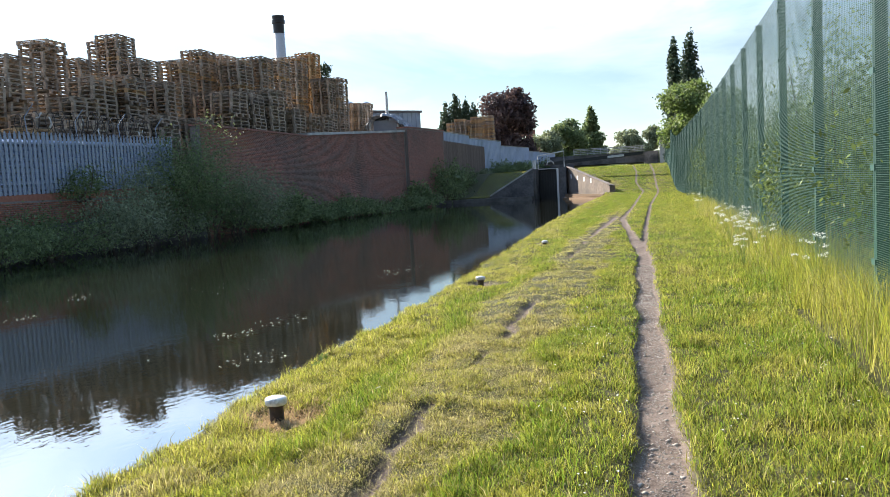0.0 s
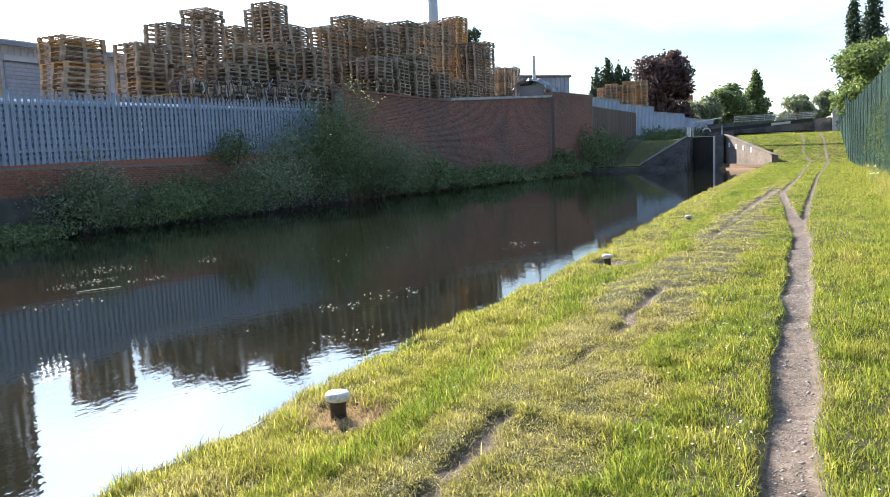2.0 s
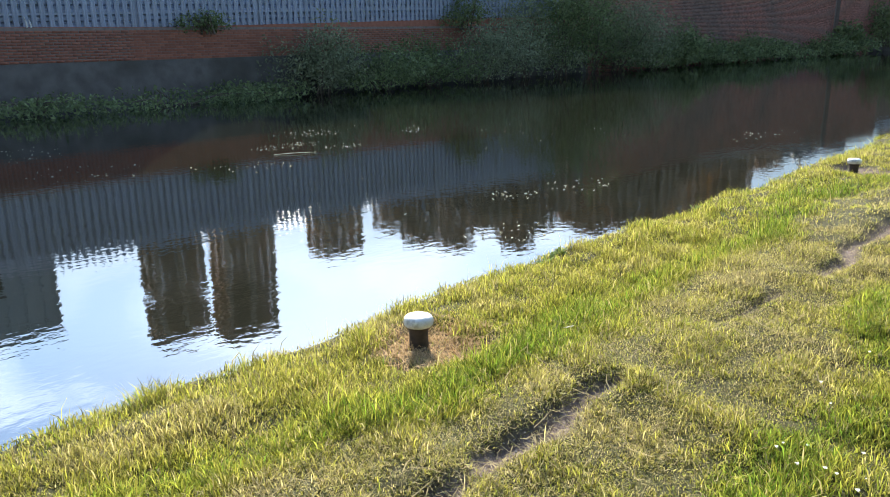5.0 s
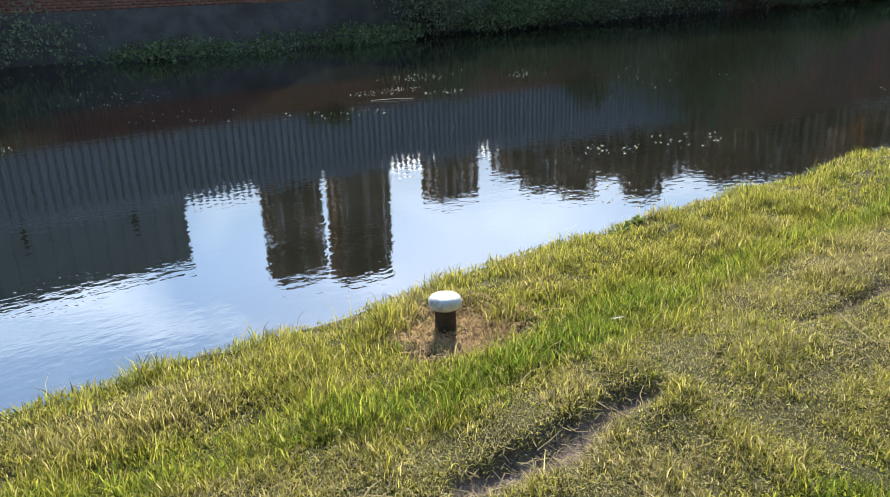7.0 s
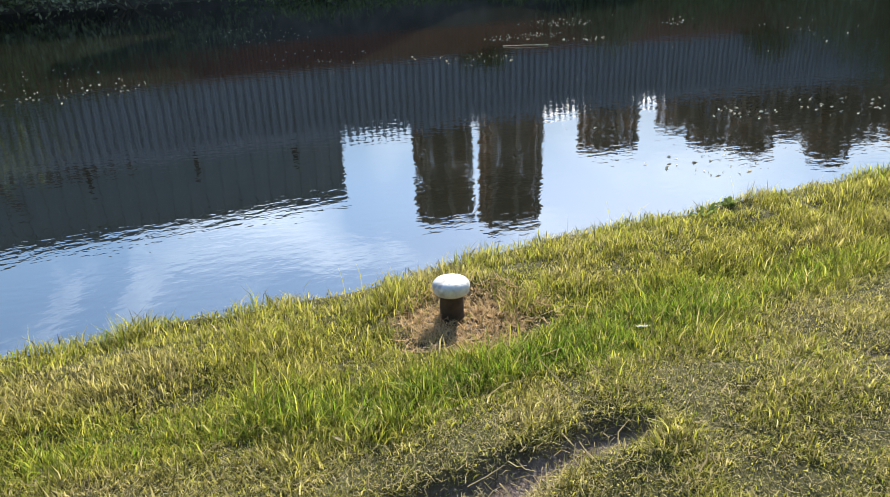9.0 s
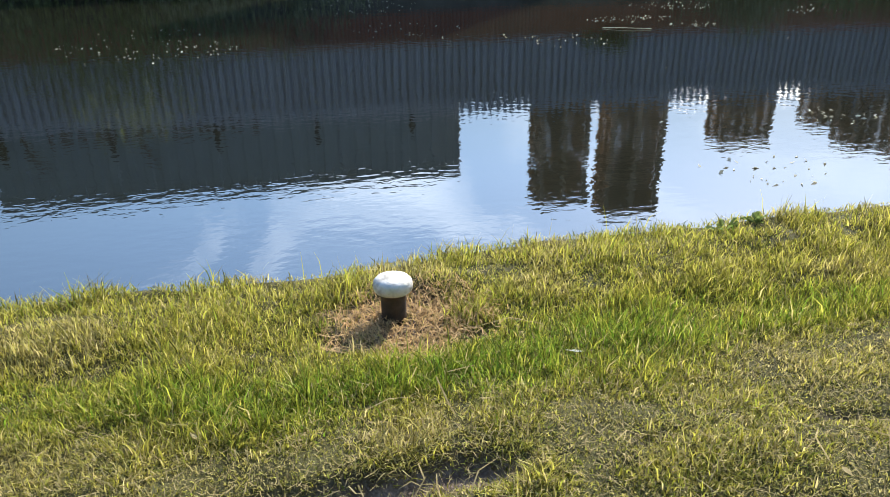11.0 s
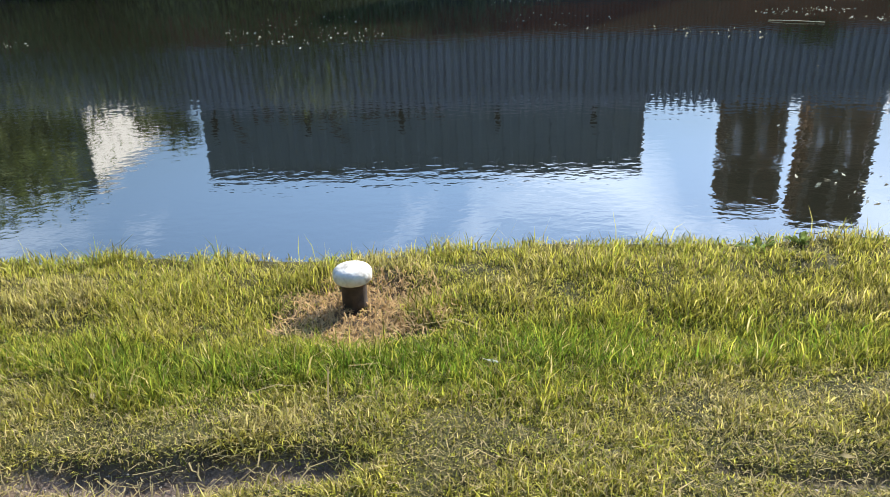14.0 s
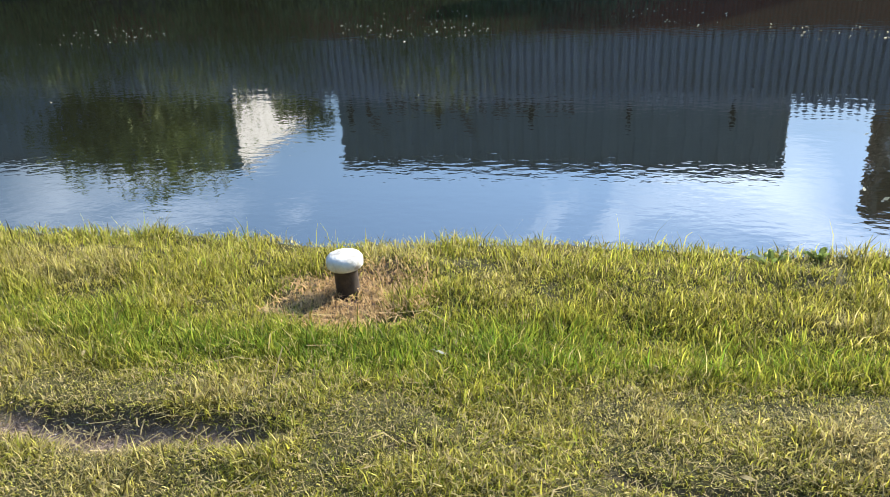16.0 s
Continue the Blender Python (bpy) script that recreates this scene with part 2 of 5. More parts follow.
M_LEAF_LIGHT = mat("bright_leaf", (0.11, 0.16, 0.04), (0.22, 0.28, 0.09), 1.2, 0.55, 0, island=0.4, translucent=0.45, spec=0.3)
M_LEAF_DARK = mat("conifer_leaf", (0.06, 0.09, 0.055), (0.11, 0.145, 0.085), 1.2, 0.7, 0, island=0.4, translucent=0.15, spec=0.2)
M_LEAF_COPPER = mat("copper_leaf", (0.085, 0.055, 0.055), (0.16, 0.105, 0.09), 1.0, 0.6, 0, island=0.45, translucent=0.3, spec=0.3)
M_BARK = mat("bark", (0.09, 0.07, 0.05), (0.19, 0.15, 0.11), 12, 0.95, 0.8, stretch=(1, 1, 0.3))
M_WHITE = mat("worn_white_paint", (0.66, 0.65, 0.62), (0.82, 0.81, 0.79), 25, 0.6, 0.5, stain=(0.36, 0.33, 0.29), stain_scale=22)
M_BLACK = mat("black_paint", (0.012, 0.013, 0.014), (0.03, 0.03, 0.03), 8, 0.45, 0.2)
M_IRON = mat("rusty_dark_iron", (0.028, 0.022, 0.019), (0.075, 0.052, 0.04), 25, 0.75, 0.5)
M_LOCKSTONE = mat("dark_lock_brick", (0.10, 0.095, 0.095), (0.19, 0.18, 0.175), 6, 0.9, 0.5, stain=(0.05, 0.05, 0.05))
M_GREYSTONE = mat("grey_brown_brick", (0.17, 0.125, 0.095), (0.27, 0.21, 0.165), 5, 0.9, 0.5, stain=(0.13, 0.105, 0.09))
M_TIMBER = mat("orange_brown_timber", (0.10, 0.055, 0.025), (0.21, 0.12, 0.06), 5, 0.85, 0.4, object_var=0.4, stretch=(1, 1, 6))
M_DARKWOOD = mat("brown_fence_wood", (0.13, 0.085, 0.065), (0.21, 0.15, 0.115), 5, 0.9, 0.4, object_var=0.2)
M_GREYSHEET = mat("grey_corrugated_cladding", (0.24, 0.28, 0.34), (0.32, 0.36, 0.42), 1.2, 0.6, 0.1, stain=(0.2, 0.23, 0.28))
M_PALEBLUE = mat("pale_blue_cladding", (0.42, 0.48, 0.56), (0.52, 0.57, 0.64), 1.5, 0.6, 0.1)
M_ROOFWHITE = mat("white_roof_sheet", (0.66, 0.66, 0.66), (0.78, 0.78, 0.78), 1.0, 0.6, 0.1)
M_CURTAIN = mat("dark_grey_cladding", (0.21, 0.29, 0.35), (0.27, 0.36, 0.42), 1.5, 0.5, 0.2, bump_dist=0.05)
M_RUBBER = mat("tyre_rubber", (0.018, 0.018, 0.018), (0.035, 0.034, 0.033), 20, 0.85, 0.2)
M_TARP = mat("grey_tarpaulin", (0.16, 0.17, 0.19), (0.42, 0.44, 0.47), 3, 0.5, 0.6, bump_dist=0.05)
M_PETAL = mat("white_petal", (0.75, 0.76, 0.70), (0.86, 0.86, 0.80), 10, 0.6, 0, translucent=0.3)
M_STALK = mat("green_stalk", (0.18, 0.26, 0.06), (0.28, 0.36, 0.10), 20, 0.6, 0, translucent=0.2)
M_HOUSE = mat("pale_render", (0.55, 0.52, 0.47), (0.66, 0.63, 0.58), 2, 0.9, 0.2)
M_SLATE = mat("roof_slate", (0.10, 0.09, 0.09), (0.17, 0.15, 0.14), 4, 0.8, 0.3)


# ---- builders ----
class Geo:
    """Collects boxes, tubes and faces for one mesh."""

    def __init__(self):
        self.v, self.f = [], []

    def box(self, x0, x1, y0, y1, z0, z1, m=None):
        i = len(self.v)
        p = [(x, y, z) for z in (z0, z1) for x, y in ((x0, y0), (x1, y0), (x1, y1), (x0, y1))]
        self.v += [tuple(m @ Vector(q)) for q in p] if m else p
        self.f += [(i, i + 3, i + 2, i + 1), (i + 4, i + 5, i + 6, i + 7), (i, i + 1, i + 5, i + 4), (i + 1, i + 2, i + 6, i + 5), (i + 2, i + 3, i + 7, i + 6), (i + 3, i, i + 4, i + 7)]
        return self

    def face(self, *pts):
        i = len(self.v)
        self.v += [tuple(p) for p in pts]
        self.f.append(tuple(range(i, i + len(pts))))
        return self

    def prism(self, outline, axis, a, b):
        """An outline of (u, w) pushed along axis from a to b; u, w are the other two axes in order."""
        i, n = len(self.v), len(outline)
        for d in (a, b):
            for u, w in outline:
                self.v.append((d, u, w) if axis == 'x' else (u, d, w) if axis == 'y' else (u, w, d))
        self.f.append(tuple(range(i, i + n)))
        self.f.append(tuple(range(i + 2 * n - 1, i + n - 1, -1)))
        for k in range(n):
            self.f.append((i + k, i + (k + 1) % n, i + n + (k + 1) % n, i + n + k))
        return self

    def turned(self, profile, n=20, at=(0, 0, 0)):
        """A profile of (radius, z) turned round z."""
        i = len(self.v)
        for r, z in profile:
            for k in range(n):
                a = 2 * math.pi * k / n
                self.v.append((at[0] + r * math.cos(a), at[1] + r * math.sin(a), at[2] + z))
        for j in range(len(profile) - 1):
            for k in range(n):
                q, s = i + j * n + k, i + j * n + (k + 1) % n
                self.f.append((q, s, s + n, q + n))
        self.f.append(tuple(i + k for k in reversed(range(n))))
        self.f.append(tuple(i + (len(profile) - 1) * n + k for k in range(n)))
        return self

    def tube(self, pts, radii, n=7):
        i = len(self.v)
        pts = [Vector(p) for p in pts]
        for j, p in enumerate(pts):
            d = (pts[min(j + 1, len(pts) - 1)] - pts[max(j - 1, 0)]).normalized()
            u = d.orthogonal().normalized()
            w = d.cross(u)
            r = radii[j] if isinstance(radii, (list, tuple)) else radii
            for k in range(n):
                a = 2 * math.pi * k / n
                self.v.append(tuple(p + r * (math.cos(a) * u + math.sin(a) * w)))
        for j in range(len(pts) - 1):
            for k in range(n):
                q, s = i + j * n + k, i + j * n + (k + 1) % n
                self.f.append((q, s, s + n, q + n))
        self.f.append(tuple(i + k for k in reversed(range(n))))
        self.f.append(tuple(i + (len(pts) - 1) * n + k for k in range(n)))
        return self

    def mesh(self, name, material, smooth=False):
        me = bpy.data.meshes.new(name)
        me.from_pydata(self.v, [], self.f)
        me.materials.append(material)
        if smooth:
            me.shade_smooth()
        return me


def part(name, geo, material, parent=None, label="", smooth=False, m=None):
    """Links a Geo (or a ready mesh) as one mesh object under a thing."""
    me = geo.mesh(name, material, smooth) if isinstance(geo, Geo) else geo
    ob = new(name, me)
    if parent:
        ob.parent = parent
    if m is not None:
        ob.matrix_basis = m
    return tagged(ob, label)


def empty(name, at=(0, 0, 0), label="", category="", group="", kind="", rz=0.0):
    ob = new(name)
    ob.matrix_basis = pose(*at, 0, 0, rz)
    ob.empty_display_size = 0.2
    return tagged(ob, label, category, group, kind)


def soup(name, verts, tris, material, attr=None):
    """A mesh straight from arrays of vertices and triangles."""
    me = bpy.data.meshes.new(name)
    me.vertices.add(len(verts))
    me.vertices.foreach_set("co", np.ascontiguousarray(verts, dtype=np.float32).ravel())
    me.loops.add(tris.size)
    me.loops.foreach_set("vertex_index", np.ascontiguousarray(tris, dtype=np.int32).ravel())
    me.polygons.add(len(tris))
    me.polygons.foreach_set("loop_start", np.arange(len(tris), dtype=np.int32) * tris.shape[1])
    if attr is not None:
        a = me.attributes.new(attr[0], 'FLOAT', 'POINT')
        a.data.foreach_set("value", np.ascontiguousarray(attr[1], dtype=np.float32))
    me.materials.append(material)
    me.update(calc_edges=True)
    return me


def smooth_step(a, b, t):
    u = np.clip((t - a) / (b - a), 0, 1)
    return u * u * (3 - 2 * u)


# ---- lie of the land ----
WATER_Z = -0.35
EDGE_Y, EDGE_X = [-60, 4, 12, 20, 30, 50, 74, 76, 400], [-3.2, -3.2, -3.25, -3.6, -4.1, -4.4, -4.3, -9.1, -9.1]
FAR_X = -21.2
# the far bank is laid out at a reduced scale about the eye and set back to its true distance
BACK = 1.157
FAR = Matrix.Translation((0.1, 1.4, 1.48)) @ Matrix.Scale(BACK, 4) @ Matrix.Translation((-0.1, -1.4, -1.48))


def set_back(ob):
    ob.matrix_basis = FAR @ ob.matrix_basis
    return ob


PATH_L = ([-60, 3, 10, 15, 20, 28, 40, 57, 66, 72, 78, 90, 100], [0.1, 0.0, -0.2, -0.31, -0.7, -1.3, -1.25, -1.35, -1.3, -2.0, -2.1, -3.0, -3.2])
PATH_R = ([-60, 14, 22, 40, 57, 66, 78, 90, 100], [9, -0.31, -0.42, -0.45, -0.2, -0.1, -0.5, -1.1, -1.3])
RUT = ([-60, 3.4, 4.1, 5.3, 6.9, 7.6, 9.8, 13, 19.5, 28], [-1.5, -1.5, -1.51, -1.57, -1.55, -1.53, -1.55, -1.65, -1.75, -1.6])
rng = np.random.default_rng(7)
WAVES = [(rng.uniform(-1, 1, 2), rng.uniform(0, 6.28)) for _ in range(12)]


def wobble(x, y, size):
    """A smooth random field of about -1 to 1, with features of that size."""
    out = 0
    for (k, p) in WAVES:
        out = out + np.sin((k[0] * x + k[1] * y) * 6.0 / size + p + k[0] * 9)
    return out / 4.0


def edge_x(y):
    return np.interp(y, EDGE_Y, EDGE_X) + 0.035 * wobble(y * 0.7, y * 0.3, 0.7) + 0.03 * wobble(y, 0 * y, 2.5)


def soil_at(x, y):
    """How bare the ground is, 0 to 1: the trodden path, its fork, the ruts and the ring round the bollard."""
    w = 0.03 * wobble(x * 0.3, y, 0.5)
    half = 0.135 + 0.02 * wobble(y, y, 3.0)
    a = smooth_step(0.05, -0.03, np.abs(x - np.interp(y, *PATH_L) + 0.45 * w) - half * np.interp(y, [16, 22, 35, 60], [1.0, 0.85, 0.7, 0.6]))
    b = smooth_step(0.05, -0.02, np.abs(x - np.interp(y, *PATH_R) + w) - 0.075) * (y > 14)
    rut_w = np.interp(y, [1.2, 3.0, 3.8, 4.6, 5.2, 5.7, 6.5, 6.9, 8.4, 9.4, 10.2, 12.5, 15, 19, 24, 28], [-0.03, 0.05, 0.055, 0.05, 0.025, -0.03, 0.0, 0.05, 0.06, 0.045, -0.03, -0.03, 0.03, 0.05, 0.11, 0.13])
    c = smooth_step(0.07, -0.04, np.abs(x - np.interp(y, *RUT) + 1.5 * w) - rut_w) * smooth_step(-0.7, 0.1, wobble(x, y, 0.55) + 0.3 + 14 * (rut_w - 0.04)) * (y < 30)
    d = np.zeros_like(a)
    for bx, by in ((-2.68, 4.9), (-2.78, 11.95), (-2.8, 19.3)):
        d = np.maximum(d, 0.92 * smooth_step(0.40, 0.18, np.hypot(x - bx - 0.05, (y - by - 0.03) * 1.1) + 0.06 * wobble(x, y, 0.3)))
    e = 0.5 * smooth_step(1.2, 1.9, wobble(x, y, 0.45)) * smooth_step(-0.6, -1.0, x) * smooth_step(-2.3, -1.9, x)
    return np.clip(np.maximum.reduce([a, b, c, d, e]), 0, 1)


def land_z(x, y):
    """Height of the ground sheet."""
    ex = edge_x(y)
    bank = 2.6 * smooth_step(62, 88, y) + 0.02 * wobble(x, y, 1.6) + 0.012 * wobble(x, y, 0.5) + 0.08 * smooth_step(0.6, 2.2, x)
    bank = bank - np.where(x < -1.1, 0.045, 0.055) * soil_at(x, y) * smooth_step(60, 30, y)
    bank = bank - 0.085 * smooth_step(-1.7, -2.5, x) * smooth_step(60, 30, y) - 0.05 * smooth_step(ex + 0.3, ex, x)
    bed = -1.6
    near = bed + (bank - bed) * smooth_step(ex - 0.16, ex - 0.02, x)
    near = np.where((y > 75.3) & (x > ex), np.maximum(near, np.clip(2.5 - 0.38 * (x + 8.5), 0, 2.5) * smooth_step(-3.5, -4.5, x)), near)
    yard = 1.48 + BACK * (0.27 + 0.03 * np.clip((y - 1.4) / BACK - 12.6, -8, 90))
    slope = np.where(y > 75.3, np.maximum(0.1 + 2.5 * smooth_step(76, 90, y), 2.5 - 0.62 * (-11.7 - x)), -0.6)
    far = np.where(x < -22.0, yard, slope)
    far_edge = np.where(y > 75.3, -11.65, FAR_X)
    z = np.where(x < far_edge, far, near)
    return z


def ground_at(x, y):
    return float(land_z(np.array(float(x)), np.array(float(y))))


# ---- ground and water ----
def build_ground():
    xs = np.concatenate([[-3000, -800, -250, -120, -60, -40, -28, -24, -22.05, -21.95, -21.6, FAR_X - 0.05, FAR_X + 0.05], np.arange(-20.8, -12, 0.6), [-11.7, -11.6], np.arange(-11, -9.2, 0.8), [-9.12, -9.05], np.arange(-8.5, -4.6, 0.4),
                         np.arange(-4.5, -3.6, 0.1), np.arange(-3.6, 0.6, 0.035), np.arange(0.6, 2.6, 0.08), [2.8, 3.4, 5, 8, 14, 30, 70, 200, 800, 3000]])
    ys = np.concatenate([[-3000, -800, -250, -100, -40, -20, -8, -3, 0], np.arange(1.5, 11, 0.045), np.arange(11, 22, 0.11), np.arange(22, 50, 0.4), np.arange(50, 75, 1.0), [75.25, 75.35], np.arange(76, 92, 0.8),
                         [92, 100, 115, 140, 200, 350, 800, 3000]])
    X, Y = np.meshgrid(xs, ys)
    Z = land_z(X, Y)
    S = soil_at(X, Y) * (X > -4)
    yard = (X < -22.0)
    S = np.where(yard, 1.0, S)
    n, k = len(ys), len(xs)
    i = np.arange((n - 1) * (k - 1))
    r, c = i // (k - 1), i % (k - 1)
    a = r * k + c
    quads = np.stack([a, a + 1, a + k + 1, a + k], 1)
    me = soup("ground", np.stack([X, Y, Z], -1).reshape(-1, 3), quads, M_GROUND, ("soil", S.ravel()))
    me.shade_smooth()
    tagged(new("ground", me), "grassy canal towpath ground with trodden brown earth path and ruts", "ground", kind="structure")


build_ground()
g = Geo()
for y0, y1 in ((-300, 74.5), (74.5, 79)):
    xa, xb = (-22.0, -2.9) if y1 < 75 else (-11.8, -9.0)
    g.face((xa, y0, WATER_Z), (xb, y0, WATER_Z), (xb, y1, WATER_Z), (xa, y1, WATER_Z))
tagged(part("water", g, M_WATER), "dark still canal water with faint ripples mirroring the sky", "canal water", kind="structure")


# ---- far bank: retaining wall, palisade, brick wall ----
def yard_z(y):
    return 1.75 + 0.03 * min(max(y - 14, -8), 90)


BRICK_L, BRICK_H = 0.215 / BACK, 0.065 / BACK


def bricks(y0, y1, z0, top):
    """Bricks of a wall face along y, as (y, z, length) triples."""
    out, k, z = [], 0, z0
    while z + BRICK_H <= max(top(y0), top(y1)):
        y = y0 + (0.1125 / BACK if k % 2 else 0.0)
        if k % 2:
            out.append((y0, z, 0.1025 / BACK))
        while y + BRICK_L <= y1 + 1e-6:
            if z + BRICK_H <= top(y):
                out.append((y, z, BRICK_L))
            y += 0.225 / BACK
        z += 0.075 / BACK
        k += 1
    return out


def brick_face(name, rows, x, material, parent, label):
    """Many bricks, proud of their mortar, as one mesh."""
    r = np.array(rows)
    n = len(r)
    rnd = np.random.default_rng(3)
    d = x + rnd.uniform(0.004, 0.012, n)
    b = 0.004
    y0, y1, z0, z1 = r[:, 0], r[:, 0] + r[:, 2], r[:, 1], r[:, 1] + BRICK_H
    xb = np.full(n, x - 0.02)
    v = np.stack([np.stack(q, 1) for q in ((xb, y0, z0), (xb, y1, z0), (xb, y1, z1), (xb, y0, z1), (d, y0 + b, z0 + b), (d, y1 - b, z0 + b), (d, y1 - b, z1 - b), (d, y0 + b, z1 - b))], 1)
    q = np.array([(4, 5, 6, 7), (0, 1, 5, 4), (1, 2, 6, 5), (2, 3, 7, 6), (3, 0, 4, 7)])
    f = (q[None] + 8 * np.arange(n)[:, None, None]).reshape(-1, 4)
    ob = new(name, soup(name, v.reshape(-1, 3), f, material))
    ob.parent = parent
    return tagged(ob, label, kind="stuff")


LOW_TOP, LOW_MID = 1.72, 0.95
wall_low = part("wall_low", Geo().box(-19.15, -18.82, -60, 29.6, LOW_MID, LOW_TOP), M_MORTAR)
tagged(wall_low, "low orange-red brick retaining wall under the palisade fence", "wall", kind="structure")
rows = bricks(-24, 29.5, LOW_MID + 0.005, lambda y: LOW_TOP)
near_rows = [r for r in rows if 10.6 < r[0] < 15.2]
brick_face("brick_courses", [r for r in rows if not 10.6 < r[0] < 15.2], -18.82, M_BRICK_NEW, wall_low, "orange-red bricks in mortar")
gb = Geo()
gb.box(-0.02, 0.007, 0, BRICK_L, 0, BRICK_H)
brick_me = gb.mesh("brick", M_BRICK_NEW)
gh = Geo()
gh.box(-0.02, 0.007, 0, 0.1025 / BACK, 0, BRICK_H)
half_me = gh.mesh("brick", M_BRICK_NEW)
w2 = part("wall_base", Geo().box(-19.15, -18.72, -60, 29.6, -1.6, LOW_MID), M_CONCRETE)
tagged(w2, "stained grey concrete canal wall base", "wall", kind="structure")


def high_top(y):
    return 4.66 if y < 40 else 4.75 + (y - 40) * 0.062


w3 = part("wall_high", Geo().prism([(29.6, -1.6), (57.5, -1.6), (57.5, high_top(57.5) - 0.1), (40, high_top(40) - 0.1), (40, 4.6), (29.6, 4.6)], 'x', -19.2, -18.72), M_MORTAR)
tagged(w3, "tall weathered red brick canal wall with pale coping", "wall", kind="structure")
rows = bricks(29.6, 57.4, -0.3, high_top)
# the top courses of the near end are orange
orange_rows = [r for r in rows if r[0] < 34 and r[1] > 3.75]
brick_face("brick_courses", [r for r in rows if not (r[0] < 34 and r[1] > 3.75)], -18.72, M_BRICK, w3, "weathered dark red bricks")
brick_face("repaired_courses", orange_rows, -18.72, M_BRICK_NEW, w3, "orange bricks at the top near end of the tall wall")
part("coping", Geo().prism([(40, high_top(40) - 0.09), (57.4, high_top(57.4) - 0.09), (57.4, high_top(57.4) + 0.06), (40, high_top(40) + 0.06)], 'x', -19.25, -18.62), M_COPING, w3)
part("coping", Geo().box(-19.24, -18.66, 29.55, 39.98, 4.602, 4.69), M_BRICK, w3)
w4 = part("wall_pier", Geo().prism([(57.5, -1.6), (68, -1.6), (68, 6.35), (57.5, 6.05)], 'x', -19.3, -18.5), M_MORTAR)
tagged(w4, "raised red brick end pier of the canal wall", "wall", kind="structure")
brick_face("brick_courses", bricks(57.5, 67.9, -0.3, lambda y: 6.0 + 0.028 * (y - 57.5)), -18.5, M_BRICK, w4, "red bricks of the pier")
part("coping", Geo().prism([(57.45, 6.06), (68.05, 6.36), (68.05, 6.46), (57.45, 6.16)], 'x', -19.35, -18.44), M_BRICK, w4)

for ob in (wall_low, w2, w3, w4):
    set_back(ob)

# palisade fence: bays of pales on rails, with posts
PAL_X, BAY = -19.0, 3.4


def pale_mesh():
    # W-section pale with a split pointed head
    g = Geo()
    prof = [(-0.060, 0.0), (-0.032, 0.016), (0.0, 0.004), (0.032, 0.016), (0.060, 0.0)]
    zs = [0.0, 1.82, 1.97]
    for j, z in enumerate(zs):
        s = 1.0 if j < 2 else 0.25
        for yy, xx in prof:
            g.v.append((xx, yy * s, z))
        for yy, xx in prof:
            g.v.append((xx - 0.004, yy * s, z))
    for j in range(2):
        for k in range(4):
            a = j * 10 + k
            g.f += [(a, a + 1, a + 11, a + 10), (a + 15, a + 16, a + 6, a + 5)]
    return g.mesh("pale", M_STEEL_BLUE)


PALE = pale_mesh()
fence = empty("palisade_fence", (PAL_X, 0, 0), "blue-grey galvanised steel palisade fence on a brick wall", "fence")
post_me = Geo().box(-0.10, -0.03, -0.045, 0.045, 0, 2.0).mesh("post", M_STEEL_BLUE)
nbay = 13
for k in range(nbay + 1):
    yp = 27.35 + 0.6 - k * BAY
    zb = 1.715 + 0.022 * (yp - 12)
    part("post", post_me, None, fence, m=pose(0, yp, min(zb, 1.715 + 0.4)))
    if k == nbay:
        break
    for zr in (0.35, 1.6):
        part("rail", Geo().prism([(yp - BAY, zr + zb - 0.022 * BAY), (yp, zr + zb), (yp, zr + zb + 0.05), (yp - BAY, zr + zb - 0.022 * BAY + 0.05)], 'x', -0.035, 0.0), M_STEEL_BLUE, fence)
    for j in range(18):
        yy = yp - BAY * (j + 0.5) / 18
        part("pale", PALE, None, fence, m=pose(0.0, yy, 1.73 + 0.022 * (yy - 12)))
# the kerb that carries the fence up its gentle rise
part("plinth", Geo().prism([(-20, 1.722), (29.6, 1.722), (29.6, 1.735 + 0.022 * 17.6), (12, 1.735), (-20, 1.73)], 'x', -0.14, 0.10), M_BRICK_NEW, fence)

# coil of barbed wire with snagged plastic along the fence top
coil = empty("barbed_wire", (PAL_X, 0, 0), "tangled coil of barbed wire with snagged pale plastic on the fence", "barbed wire")
for c0, c1, cr in ((20.2, 27.6, 0.36), (22.0, 26.4, 0.5)):
    pts = []
    n_turn = int((c1 - c0) / 0.42)
    for k in range(n_turn * 10):
        a = k * 0.628
        yy = c0 + (c1 - c0) * k / (n_turn * 10)
        pts.append((-0.25 + cr * math.cos(a) * 0.8, yy + 0.12 * math.sin(a * 0.37), 1.73 + 0.022 * (yy - 12) + 2.25 + cr * math.sin(a) + 0.08 * math.sin(yy * 3)))
    part("wire", Geo().tube(pts, 0.012, 4), M_IRON, coil)
for k in range(4):
    yy = 20.5 + k * 2.2
    part("bracket", Geo().tube([(-0.05, yy, 3.7), (-0.12, yy, 4.35), (0.15, yy + 0.1, 4.75)], 0.02, 5), M_STEEL_BLUE, coil)
